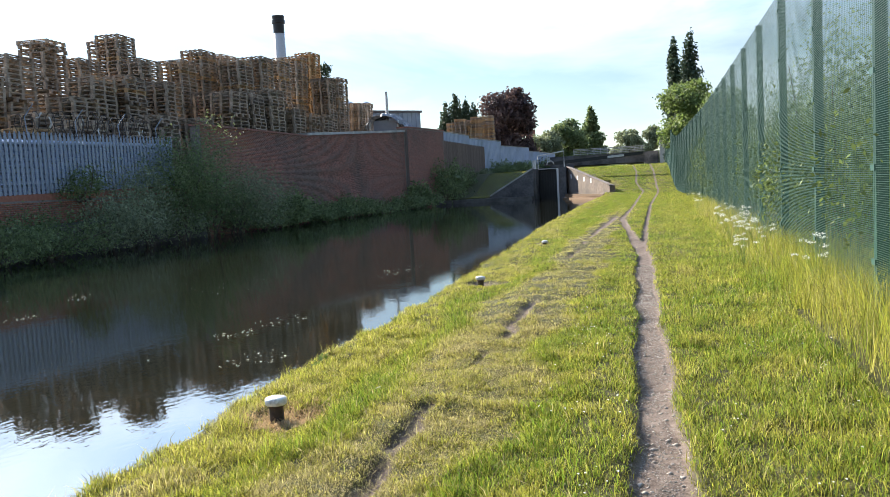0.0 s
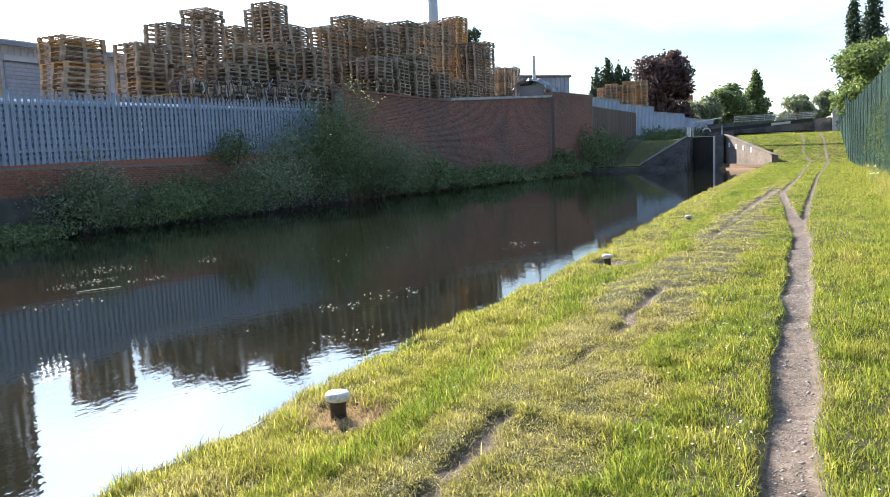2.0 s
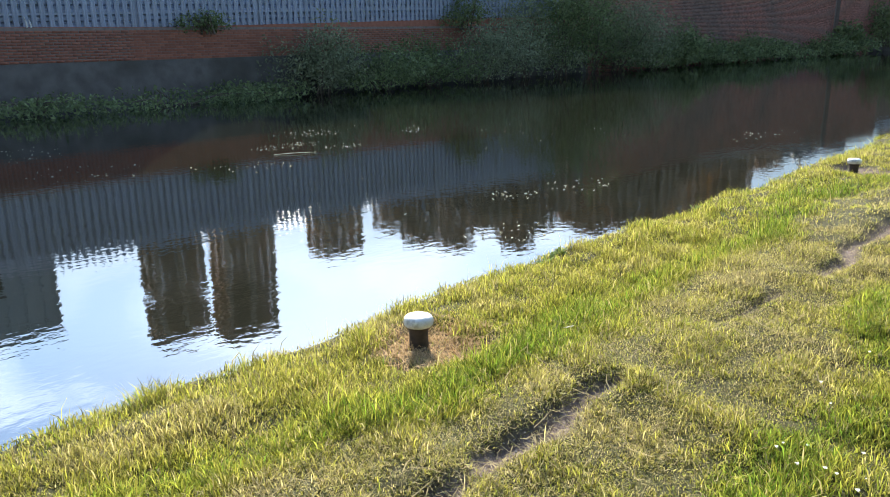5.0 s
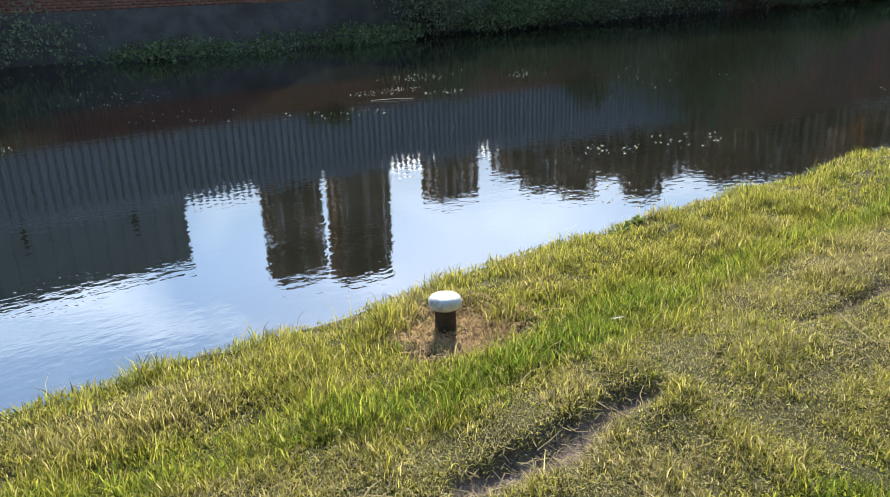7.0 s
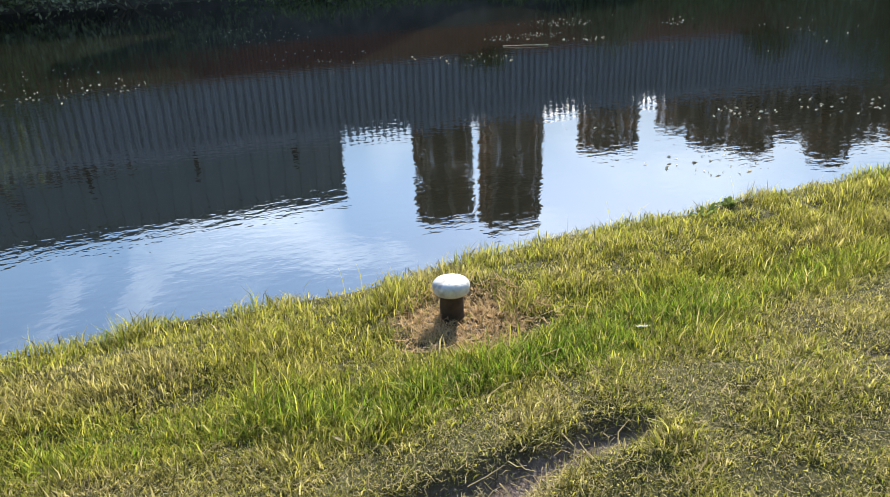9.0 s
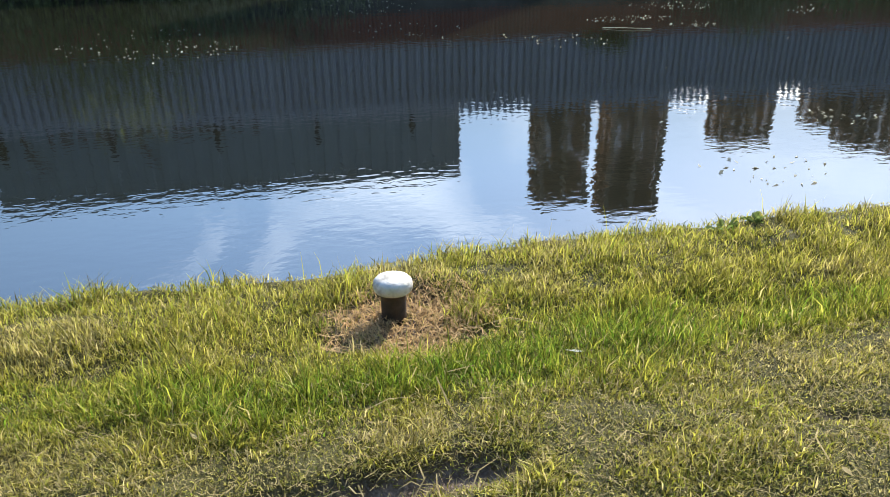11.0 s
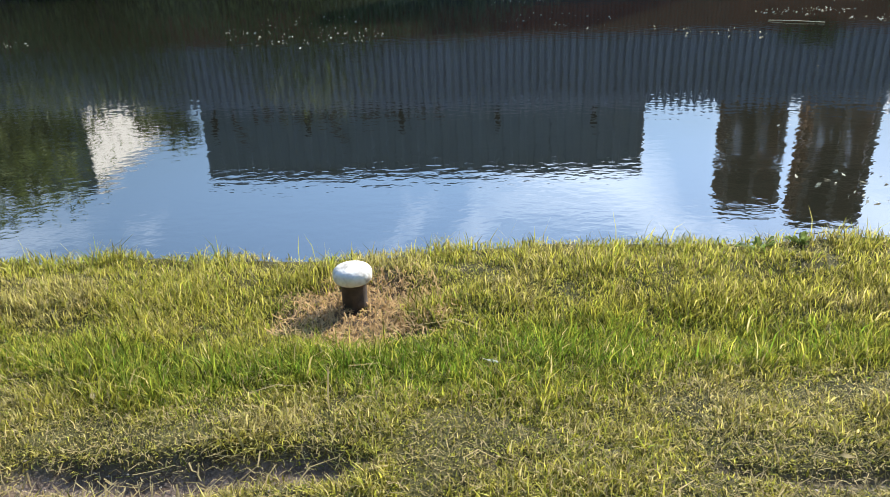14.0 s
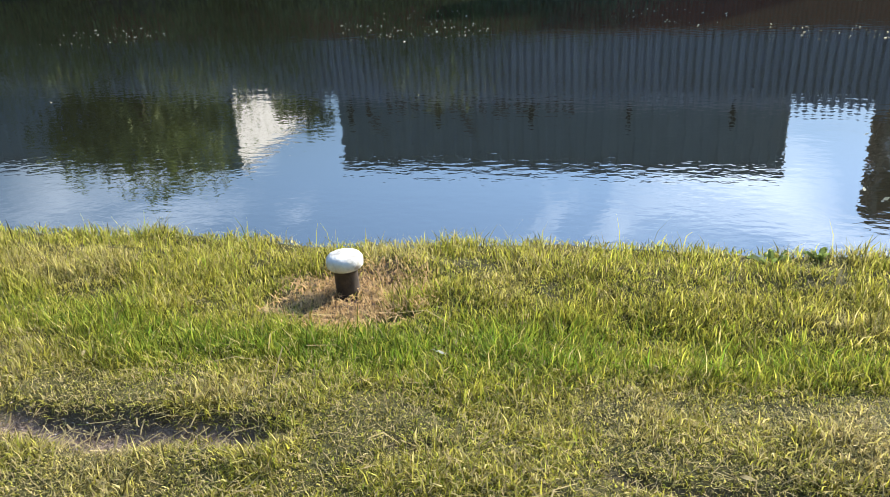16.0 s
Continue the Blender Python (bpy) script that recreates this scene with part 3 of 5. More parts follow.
for k in range(7):
    rr = random.Random(700 + k)
    c0 = Vector((-0.2 + rr.uniform(-0.2, 0.3), rr.uniform(20.5, 27), rr.uniform(4.1, 4.6)))
    gq = Geo()
    p0 = c0
    for j in range(3):
        p1 = p0 + Vector((rr.uniform(-0.05, 0.05), rr.uniform(-0.12, 0.12), rr.uniform(-0.16, 0.02)))
        gq.face(p0 + Vector((0, -0.04, 0.02)), p0 + Vector((0, 0.04, 0)), p1 + Vector((0, 0.04, 0)), p1 + Vector((0, -0.03, 0.02)))
        p0 = p1
    part("plastic_shred", gq, M_WHITE, coil, "pale shred of plastic")

# two added white strips that stand in for bright sky between the pales
strip = empty("sky_gap_strips", (-18.87, 8.34, 1.5), "two white strips on the fence standing in for sky through a gap", "plastic scrap")
for dy, top in ((0.0, 0.46), (0.09, 0.40)):
    part("sky_strip", Geo().tube([(0.0, dy, top), (0.03, dy + 0.02, top * 0.7), (0.015, dy + 0.03, top * 0.35), (0.04, dy + 0.06, 0.0)], [0.012, 0.022, 0.02, 0.012], 6), M_WHITE, strip)
set_back(strip)

# ribbed sheet barrier just behind the palisade
gs = Geo()
h, outline = 0.0, []
while h < 1.78:
    outline += [(-19.11, h), (-19.045, h + 0.03), (-19.045, h + 0.10), (-19.11, h + 0.17)]
    h += 0.178
rb = empty("ribbed_barrier", (0, 0, 0), "pale blue horizontally ribbed steel barrier behind the fence", "barrier")
for k in range(15):
    y0, y1 = -18 + k * 3.06, -18 + k * 3.06 + 3.04
    za, zb = (1.02 + 0.0175 * (q + 18) for q in (y0, y1))
    gs = Geo()
    for a, b in zip(outline[:-1], outline[1:]):
        gs.face((a[0], y0, za + a[1]), (a[0], y1, zb + a[1]), (b[0], y1, zb + b[1]), (b[0], y0, za + b[1]))
    part("sheet", gs, M_SHEET_BLUE, rb)
    part("backing_post", Geo().box(-19.19, -19.112, y0, y0 + 0.08, 1.3, za + 1.7), M_STEEL_BLUE, rb)

for ob in (fence, coil, rb):
    set_back(ob)


# ---- pallet stacks ----
def pallet_mesh(material):
    """A four-way pallet: deck boards, bearers, nine blocks and runners, nailed into one piece."""
    xs = [-0.6, -0.5, -0.05, 0.05, 0.5, 0.6]
    ys = [-0.5, -0.4, -0.275, -0.175, -0.05, 0.05, 0.175, 0.275, 0.4, 0.5]
    zs = [0.0, 0.02, 0.1, 0.12, 0.142]
    full = np.zeros((7, 11, 6), bool)
    col, runner, deck = [1, 3, 5], [1, 5, 9], [1, 3, 5, 7, 9]
    full[1:6, runner, 1] = True
    for c in col:
        full[c, runner, 2] = True
        full[c, 1:10, 3] = True
    full[1:6, deck, 4] = True
    g, index = Geo(), {}

    def vert(i, j, k):
        if (i, j, k) not in index:
            index[i, j, k] = len(g.v)
            g.v.append((xs[i], ys[j], zs[k]))
        return index[i, j, k]
    for i, j, k in zip(*np.nonzero(full)):
        i0, j0, k0 = i - 1, j - 1, k - 1
        for d, corners in (((-1, 0, 0), ((0, 0, 0), (0, 0, 1), (0, 1, 1), (0, 1, 0))), ((1, 0, 0), ((1, 0, 0), (1, 1, 0), (1, 1, 1), (1, 0, 1))),
                           ((0, -1, 0), ((0, 0, 0), (1, 0, 0), (1, 0, 1), (0, 0, 1))), ((0, 1, 0), ((0, 1, 0), (0, 1, 1), (1, 1, 1), (1, 1, 0))),
                           ((0, 0, -1), ((0, 0, 0), (0, 1, 0), (1, 1, 0), (1, 0, 0))), ((0, 0, 1), ((0, 0, 1), (1, 0, 1), (1, 1, 1), (0, 1, 1)))):
            if not full[i + d[0], j + d[1], k + d[2]]:
                g.f.append(tuple(vert(i0 + p, j0 + q, k0 + r) for p, q, r in corners))
    return g.mesh("pallet", material)


PALLETS = [pallet_mesh(M_PALLET), pallet_mesh(M_PALLET_NEW)]
srnd = random.Random(11)


PAL_SCALE = 1.28


def pallet_stack(x, y, top, fresh=0.1, turn=0.0, group="pallet stacks in the yard", label="", long_side=1.0, back=True):
    z = yard_z(y) if back else ground_at(x, y)
    st = empty("pallet_stack", (x, y, z), label or "tall leaning stack of weathered wooden pallets", "pallet stack", group, rz=turn)
    lean_x, lean_y = srnd.uniform(-0.006, 0.006), srnd.uniform(-0.006, 0.006)
    n = max(2, round((top - z) / (0.1455 * PAL_SCALE)))
    for k in range(n):
        me = PALLETS[1 if srnd.random() < (fresh if fresh > 0.9 else fresh * 0.5) else 0]
        quarter = 90 if srnd.random() < 0.06 else 0
        part("pallet", me, None, st, m=pose(lean_x * k + srnd.uniform(-0.025, 0.025), lean_y * k + srnd.uniform(-0.025, 0.025), k * 0.1455 * PAL_SCALE, srnd.uniform(-0.3, 0.3), srnd.uniform(-0.3, 0.3), quarter + srnd.uniform(-2.5, 2.5)) @ Matrix.Diagonal((PAL_SCALE * long_side, PAL_SCALE, PAL_SCALE, 1)))
    return set_back(st) if back else st


def stack_at(az, row, el, fresh=0.1, turn=0.0):
    """A stack by its bearing left of +y and top elevation from the walk's start, in the given row behind the wall."""
    a = radians(az)
    d = (21.4 + 1.75 * row) / math.sin(a)
    pallet_stack(-d * math.sin(a), d * math.cos(a), 1.5 + d * math.tan(radians(el)), fresh, turn)


for x, y, top, fresh in ((-22.5, 19.2, 4.2, 0.5), (-22.3, 21.2, 3.9, 0.6)):
    pallet_stack(x, y, top, fresh, 90 + srnd.uniform(-4, 4))
for x, y, top, fresh, width in ((-25.7, 14.35, 8.4, 0.1, 1.85), (-25.5, 17.25, 9.05, 0.1, 2.1), (-24.7, 20.9, 6.5, 0.35, 1.9)):
    pallet_stack(x, y, top, fresh, 90 + srnd.uniform(-2, 2), label="high stack of weathered wooden pallets just behind the fence", long_side=width / 1.2 / PAL_SCALE, back=False)
for az, row, el, fresh in (
        (47.0, 0, 4.6, 0.6), (45.0, 0, 4.7, 0.8), (43.2, 0, 4.9, 0.2), (41.4, 0, 4.9, 0.1), (39.8, 0, 5.6, 0.1),
        (45.7, 2, 8.2, 0.1), (43.7, 2, 9.6, 0.05), (41.8, 3, 10.5, 0.1), (42.4, 1, 6.0, 0.0), (40.2, 1, 6.9, 0.0), (39.7, 3, 9.4, 0.15), (37.4, 3, 11.0, 0.2), (37.9, 4, 10.4, 0.2),
        (38.8, 1, 8.3, 0.2), (37.0, 1, 8.3, 0.3), (35.9, 2, 9.3, 0.1), (34.5, 1, 7.8, 0.0), (33.4, 2, 9.5, 0.05), (32.0, 2, 10.1, 0.1), (31.5, 1, 7.3, 0.05), (30.5, 2, 9.6, 0.1), (32.6, 0, 5.4, 0.1), (35.0, 0, 5.6, 0.1), (37.0, 0, 5.2, 0.1),
        (29.6, 1, 9.4, 0.1), (28.2, 1, 9.5, 0.1), (27.0, 1, 9.4, 0.1), (25.9, 2, 9.6, 0.1), (24.9, 2, 9.8, 0.95), (23.6, 1, 8.0, 0.05), (22.9, 1, 8.0, 0.05),
        (26.2, 0, 6.0, 0.1), (25.0, 0, 5.5, 0.1), (24.2, 0, 5.5, 0.1), (21.6, 1, 6.2, 0.0), (20.9, 2, 6.2, 0.0), (27.6, 0, 7.2, 0.1), (28.8, 0, 7.0, 0.1), (30.2, 0, 7.3, 0.1)):
    stack_at(az, row, el, fresh, 90 + srnd.uniform(-6, 6))

# ---- yard buildings and far skyline ----
def polar(az, d):
    return -d * math.sin(radians(az)), d * math.cos(radians(az))


def ribbed_wall(g, x0, y0, x1, y1, z0, z1, pitch=0.35, depth=0.05):
    """A trapezoid-ribbed sheet wall between two points."""
    L = math.hypot(x1 - x0, y1 - y0)
    ux, uy = (x1 - x0) / L, (y1 - y0) / L
    pts, s, k = [], 0.0, 0
    while s < L:
        pts += [(s, 0), (min(s + pitch * 0.45, L), 0), (min(s + pitch * 0.5, L), depth), (min(s + pitch * 0.95, L), depth)]
        s += pitch
    pts.append((L, 0))
    for (a, da), (b, db) in zip(pts[:-1], pts[1:]):
        p, q = (x0 + ux * a + uy * da, y0 + uy * a - ux * da), (x0 + ux * b + uy * db, y0 + uy * b - ux * db)
        g.face((*p, z0), (*q, z0), (*q, z1), (*p, z1))


def warehouse():
    b = empty("warehouse", (-36, 27.5, 2.9), "pale blue clad warehouse with white roof and roller shutter", "warehouse")
    g = Geo().box(-12, 0, -6.5, 14, 0, 5.0)
    ribbed_wall(g, 0.01, -6.5, 0.01, 14, 0, 5.0)
    part("wall", g, M_PALEBLUE, b)
    part("roof", Geo().prism([(0.5, 4.95), (0.5, 5.2), (-6, 7.2), (-12.5, 5.2), (-12.5, 4.95)], 'y', -7, 14.5), M_ROOFWHITE, b)
    part("gutter", Geo().box(0.52, 0.66, -7, 14.5, 4.9, 5.1), M_GREYSHEET, b)
    win = part("shutter", Geo().box(0.06, 0.12, -1.4, 0.8, 2.0, 4.2), M_GREYSHEET, b, "grey roller shutter")
    for k in range(11):
        part("slat", Geo().box(0.121, 0.15, -1.35, 0.75, 2.05 + k * 0.19, 2.2 + k * 0.19), M_STEEL_BLUE, win)
    part("shutter_box", Geo().box(0.06, 0.3, -1.5, 0.9, 4.22, 4.5), M_PALEBLUE, b)
    set_back(b)


warehouse()


def industrial_unit(x, y0, y1, top, sign, label):
    """A flat-roofed clad unit whose long side faces the canal."""
    b = empty("industrial_unit", (x, (y0 + y1) / 2, 1.5), label, "industrial unit", "flat-roofed units across the yard")
    half, h = (y1 - y0) / 2, top - 1.5
    g = Geo().box(-9, -0.06, -half, half, 0, h)
    ribbed_wall(g, -0.05, -half, -0.05, half, 0, h, 0.6, 0.04)
    part("wall", g, M_CURTAIN, b)
    part("roof", Geo().box(-9.1, 0.08, -half - 0.1, half + 0.1, h + 0.002, h + 0.16), M_GREYSHEET, b)
    part("end_wall", Geo().box(-8.8, -0.1, half + 0.003, half + 0.06, 0.3, h - 0.15), M_WHITE, b, "white painted end wall")
    for k in range(5):
        yy = -7.9 + 3.62 * k
        lamp = part("lamp_post", Geo().tube([(0.14, yy, 0), (0.14, yy, 4.75)], 0.055, 6), M_BLACK, b)
        part("lamp_head", Geo().prism([(yy - 0.1, 4.25), (yy + 0.1, 4.25), (yy + 0.07, 4.8), (yy - 0.07, 4.8)], 'x', 0.2, 0.36), M_BLACK, lamp)
    if sign:
        yy = -6.45
        for wd, lift_z in ((0.16, 0.1), (0.42, 0.0), (0.3, 0.0), (0.8, 0.0), (0.34, 0.05), (0.5, -0.05), (0.28, 0.0), (0.7, 0.05), (0.95, 0.0), (0.5, -0.05), (0.4, 0.0)):
            part("lettering_bar", Geo().prism([(yy, 3.9), (yy + wd, 3.9), (yy + wd + 0.06, 4.3 + lift_z), (yy + 0.06, 4.3 + lift_z)], 'x', 0.0, 0.03), M_SLATE, b, "dark unreadable sign lettering")
            yy += wd + 0.2
        for y0, y1 in ((-7.2, -6.5), (-3.4, -2.7)):
            part("sign_curve", Geo().tube([(0.02, y0, 3.8), (0.02, y0 - 0.05, 4.4), (0.02, (y0 + y1) / 2, 5.1), (0.02, y1, 5.4)], [0.03, 0.07, 0.07, 0.03], 6), M_SLATE, b, "dark curved stroke of the sign")


industrial_unit(-29.0, -5.5, 11.5, 8.1, True, "long grey clad industrial unit with dark lettering")
industrial_unit(-29.0, -32.0, -10.3, 8.4, False, "grey clad industrial unit with a white end wall")


def shed():
    xa, ya = polar(21.6, 92)
    xb, yb = polar(16.9, 96)
    z0 = 3.5
    s = empty("industrial_shed", ((xa + xb) / 2, (ya + yb) / 2, z0), "grey-blue corrugated industrial shed with flat roof", "shed", rz=math.degrees(math.atan2(yb - ya, xb - xa)))
    L = math.hypot(xb - xa, yb - ya) / 2
    g = Geo().box(-L, L, 0.05, 14, 0, 7.0)
    ribbed_wall(g, -L, 0.0, L, 0.0, 0, 7.0, 0.6, 0.06)
    part("wall", g, M_GREYSHEET, s)
    part("roof", Geo().box(-L - 0.2, L + 0.2, -0.25, 14.2, 7.002, 7.25), M_SLATE, s)
    part("window", Geo().box(L - 2.2, L - 1.6, -0.12, -0.07, 4.2, 5.8), M_BLACK, s)
    for k, xx in enumerate((-L + 0.2, -L + 2.4)):
        v = part("roof_vent", Geo().turned([(0.35, 0), (0.35, 0.9)], 14), M_STEEL_BLUE, s, m=pose(xx, 2, 7.26))
        part("vent_cap", Geo().turned([(0.65, 0.98), (0.65, 1.05), (0.2, 1.25)], 14), M_STEEL_BLUE, v)


shed()


def scrap_shelter():
    x, y = polar(19.2, 64)
    s = empty("covered_grab", (x, y, 3.2), "machine shelter draped in torn grey tarpaulin in the yard", "machine shelter")
    part("cabin", Geo().box(-0.9, 1.3, -0.9, 0.9, 0, 3.75), M_GREYSHEET, s)
    for xx in (-1.3, 1.35):
        part("leg", Geo().tube([(xx, -1, 0), (xx * 0.9, -1, 3.7)], 0.09), M_WHITE, s)
    g = Geo()
    rnd = random.Random(5)
    n = 12
    grid = [[(-2.1 + 4.2 * i / n, -1.4 + 2.8 * j / n, 3.7 + 0.5 * math.exp(-((i - n / 2) / 3.0) ** 2) - 0.9 * (abs(i - n / 2) / (n / 2)) ** 2 + rnd.uniform(-0.22, 0.22)) for j in range(n + 1)] for i in range(n + 1)]
    for i in range(n):
        for j in range(n):
            g.face(grid[i][j], grid[i + 1][j], grid[i + 1][j + 1], grid[i][j + 1])
    part("tarpaulin", g, M_TARP, s)
    part("mast", Geo().tube([(0, 0, 3.3), (0.0, 0, 6.1)], [0.16, 0.1]), M_WHITE, s)
    set_back(s)


scrap_shelter()
x, y = polar(26.6, 260)
c = empty("chimney", (x, y, 0), "tall pale factory chimney with dark crown", "chimney")
part("stack", Geo().turned([(2.2, 0), (1.75, 53)], 20), M_WHITE, c, smooth=True)
part("crown", Geo().turned([(1.78, 53.01), (1.8, 56), (2.1, 56.2), (2.1, 57.2), (1.9, 57.4), (2.0, 58.6)], 20), M_BLACK, c)

# blue sheet fence and brown boards beyond the pier
f2 = empty("sheet_fence", (0, 0, 0), "pale blue corrugated sheet fence beyond the brick wall", "fence")
run = [(-23.4, 76.2, 7.57), (-22.4, 94.0, 7.33), (-20.8, 106.0, 6.9), (-18.9, 118.0, 6.1), (-17.5, 138.0, 5.9)]
for (xa, ya, za), (xb, yb, zb) in zip(run[:-1], run[1:]):
    g = Geo()
    ribbed_wall(g, xb, yb, xa, ya, 2.0, (za + zb) / 2, 0.5, 0.06)
    part("sheet_panel", g, M_SHEET_BLUE, f2)
    part("cap_rail", Geo().tube([(xb, yb, (za + zb) / 2), (xa, ya, (za + zb) / 2)], 0.06, 5), M_COPING, f2)
f3 = empty("board_fence", (0, 0, 0), "old brown vertical board fence beside the brick pier", "fence")
for k in range(60):
    yy = 68.1 + k * 0.32
    part("board", Geo().box(-18.8, -18.76, yy, yy + 0.29, 2.0, 5.55 + 0.05 * math.sin(k * 2.1)), M_DARKWOOD, f3)
part("rail", Geo().box(-18.86, -18.81, 68.1, 87.3, 4.9, 5.0), M_DARKWOOD, f3)
set_back(f3)

# stacked fresh timber beyond the fence
for az, d, el, n in ((13.9, 108, 4.7, 3), (12.9, 108, 4.8, 3), (11.9, 110, 4.9, 3)):
    x, y = polar(az, d)
    pallet_stack(x, y, 1.5 + d * math.tan(radians(el)), 0.9, 5, "fresh timber stacks", "tall stack of fresh orange pallets behind the blue fence", back=False)
    pallet_stack(x - 1.25, y + 0.3, 1.2 + d * math.tan(radians(el)), 0.8, 3, "fresh timber stacks", "tall stack of fresh orange pallets behind the blue fence", back=False)


# ---- lock ----
def slab(a, b, thick, za, zb):
    """A straight upright slab from plan point a to b, its thickness to the right-hand back side, with its own bottom and top at each end."""
    d = Vector((b[0] - a[0], b[1] - a[1])).normalized() * thick
    n = (-d.y, d.x)
    g = Geo()
    A, B, C, D = [(p[0] + q * n[0], p[1] + q * n[1]) for p, q in ((a, 0), (b, 0), (b, 1), (a, 1))]
    lo = [(*A, za[0]), (*B, zb[0]), (*C, zb[0]), (*D, za[0])]
    hi = [(*A, za[1]), (*B, zb[1]), (*C, zb[1]), (*D, za[1])]
    g.face(*hi)
    g.face(*lo[::-1])
    for k in range(4):
        m = (k + 1) % 4
        g.face(lo[k], lo[m], hi[m], hi[k])
    return g


def lock():
    lw = part("lock_wall_west", Geo().prism([(-11.7, -1.6), (-16.0, -1.6), (-16.0, 0.15), (-11.7, 2.6)], 'y', 74.8, 75.3), M_LOCKSTONE)
    tagged(lw, "dark brick lock wing wall with sloping top", "lock wall", kind="structure")
    part("coping", Geo().prism([(-11.7, 2.6), (-16.0, 0.15), (-16.0, 0.3), (-11.7, 2.75)], 'y', 74.7, 75.4), M_COPING, lw)
    le = part("lock_wall_east", slab((-8.5, 75.3), (-4.0, 66.4), 0.5, (-1.6, 2.6), (-1.6, 0.75)), M_GREYSTONE)
    tagged(le, "grey-brown brick lock wing wall with sloping top", "lock wall", kind="structure")
    part("coping", slab((-8.55, 75.27), (-4.05, 66.37), 0.3, (2.604, 2.68), (0.754, 0.82)), M_GREYSTONE, le)
    kerb = part("kerb_west", Geo().box(-21.35, -11.8, 73.9, 74.79, -1.6, 0.0), M_CONCRETE)
    tagged(kerb, "low grey concrete kerb along the lock tail", "kerb", kind="structure")
    for k in range(4):
        u, v = 0.1 + 0.16 * k, 0.135 + 0.16 * k
        za = 1.5 - 0.16 * k
        part("white_mark", slab((-8.52 + 4.5 * u, 75.29 - 8.9 * u), (-8.52 + 4.5 * v, 75.29 - 8.9 * v), 0.016, (za, za + 0.4), (za, za + 0.4)), M_WHITE, le)
    ch = part("lock_chamber", Geo().box(-12.3, -11.6, 75.31, 100, -1.6, 2.6), M_LOCKSTONE)
    tagged(ch, "dark wet brick side of the narrow lock chamber", "lock wall", kind="structure")
    ce = part("lock_chamber", Geo().box(-9.25, -8.51, 74.6, 100, -1.6, 2.62), M_LOCKSTONE)
    tagged(ce, "dark wet brick side of the narrow lock chamber", "lock wall", kind="structure")
    part("quoin_post", Geo().box(-9.38, -9.2, 74.45, 74.598, -0.6, 2.55), M_WHITE, ce, "white painted quoin post")
    gt = empty("lock_gate", (-10.4, 78, -1.0), "black timber lock gate with white rail", "lock gate")
    part("leaf", Geo().box(-1.19, 1.14, 0, 0.3, -0.5, 3.7), M_BLACK, gt)
    for k in range(9):
        part("plank", Geo().box(-1.15 + k * 0.25, -0.93 + k * 0.25, -0.05, -0.004, -0.5, 3.6), M_BLACK, gt)
    part("walkway", Geo().box(-1.15, 1.1, -0.5, -0.06, 3.55, 3.63), M_COPING, gt)
    b = part("balance_beam", Geo().prism([(-0.6, 3.85), (9.0, 4.45), (9.0, 4.75), (-0.6, 4.2)], 'y', 0.0, 0.35), M_BLACK, gt)
    part("beam_end", Geo().prism([(5.6, 4.29), (7.2, 4.39), (7.2, 4.61), (5.6, 4.51)], 'y', -0.03, -0.004), M_WHITE, b, "white painted beam band")
    rail = Geo().tube([(-1.2, -0.3, 3.6), (-1.2, -0.3, 4.9), (1.4, -0.3, 5.25), (1.4, -0.3, 3.7)], 0.06, 6)
    part("hand_rail", rail, M_WHITE, gt)
    g = Geo()
    g.tube([(0.05 + 0.35 * math.cos(a), -0.45, 4.0 + 0.35 * math.sin(a)) for a in np.linspace(0, math.pi, 9)], 0.05, 5)
    part("hoop", g, M_WHITE, gt)
    part("paddle_post", Geo().box(-1.75, -1.45, -0.3, 0.1, 3.62, 4.5), M_WHITE, gt)
    for k in range(4):
        dx = 0.06 * k
        bm = part("timber_baulk", slab((-8.5 - dx + 0.2 * math.sin(k * 3), 73.2 - 0.16 * k), (-4.45 - dx, 65.1 - 0.16 * k + 0.5 * math.sin(k * 2)), 0.27, (-0.1 - 0.16 * k, 0.1 - 0.16 * k), (-0.12 - 0.16 * k, 0.08 - 0.16 * k)), M_TIMBER)
        tagged(bm, "orange-brown timber baulk at the lock entrance", "timber baulk", "timber landing")


lock()


def bridge():
    b = empty("road_bridge", (-4, 120, 0), "low concrete road bridge with pale railings over the canal", "bridge")
    part("deck", Geo().box(-8.4, 2.0, 0, 8, 3.4, 4.6), M_LOCKSTONE, b)
    part("parapet", Geo().box(-8.4, 2.0, -0.2, -0.002, 4.4, 4.9), M_CONCRETE, b)
    for k in range(11):
        part("rail_post", Geo().box(-8.4 + k, -8.3 + k, -0.15, -0.05, 4.902, 5.75), M_COPING, b)
    for zr in (5.05, 5.3, 5.55, 5.75):
        part("rail", Geo().box(-8.4, 2.0, -0.16, -0.06, zr, zr + 0.1), M_COPING, b)
    part("abutment", Geo().box(-12, -8.41, -0.3, 8, 0, 4.9), M_LOCKSTONE, b)
    part("abutment", Geo().box(2.01, 4, -0.3, 8, 0, 4.9), M_LOCKSTONE, b)


bridge()


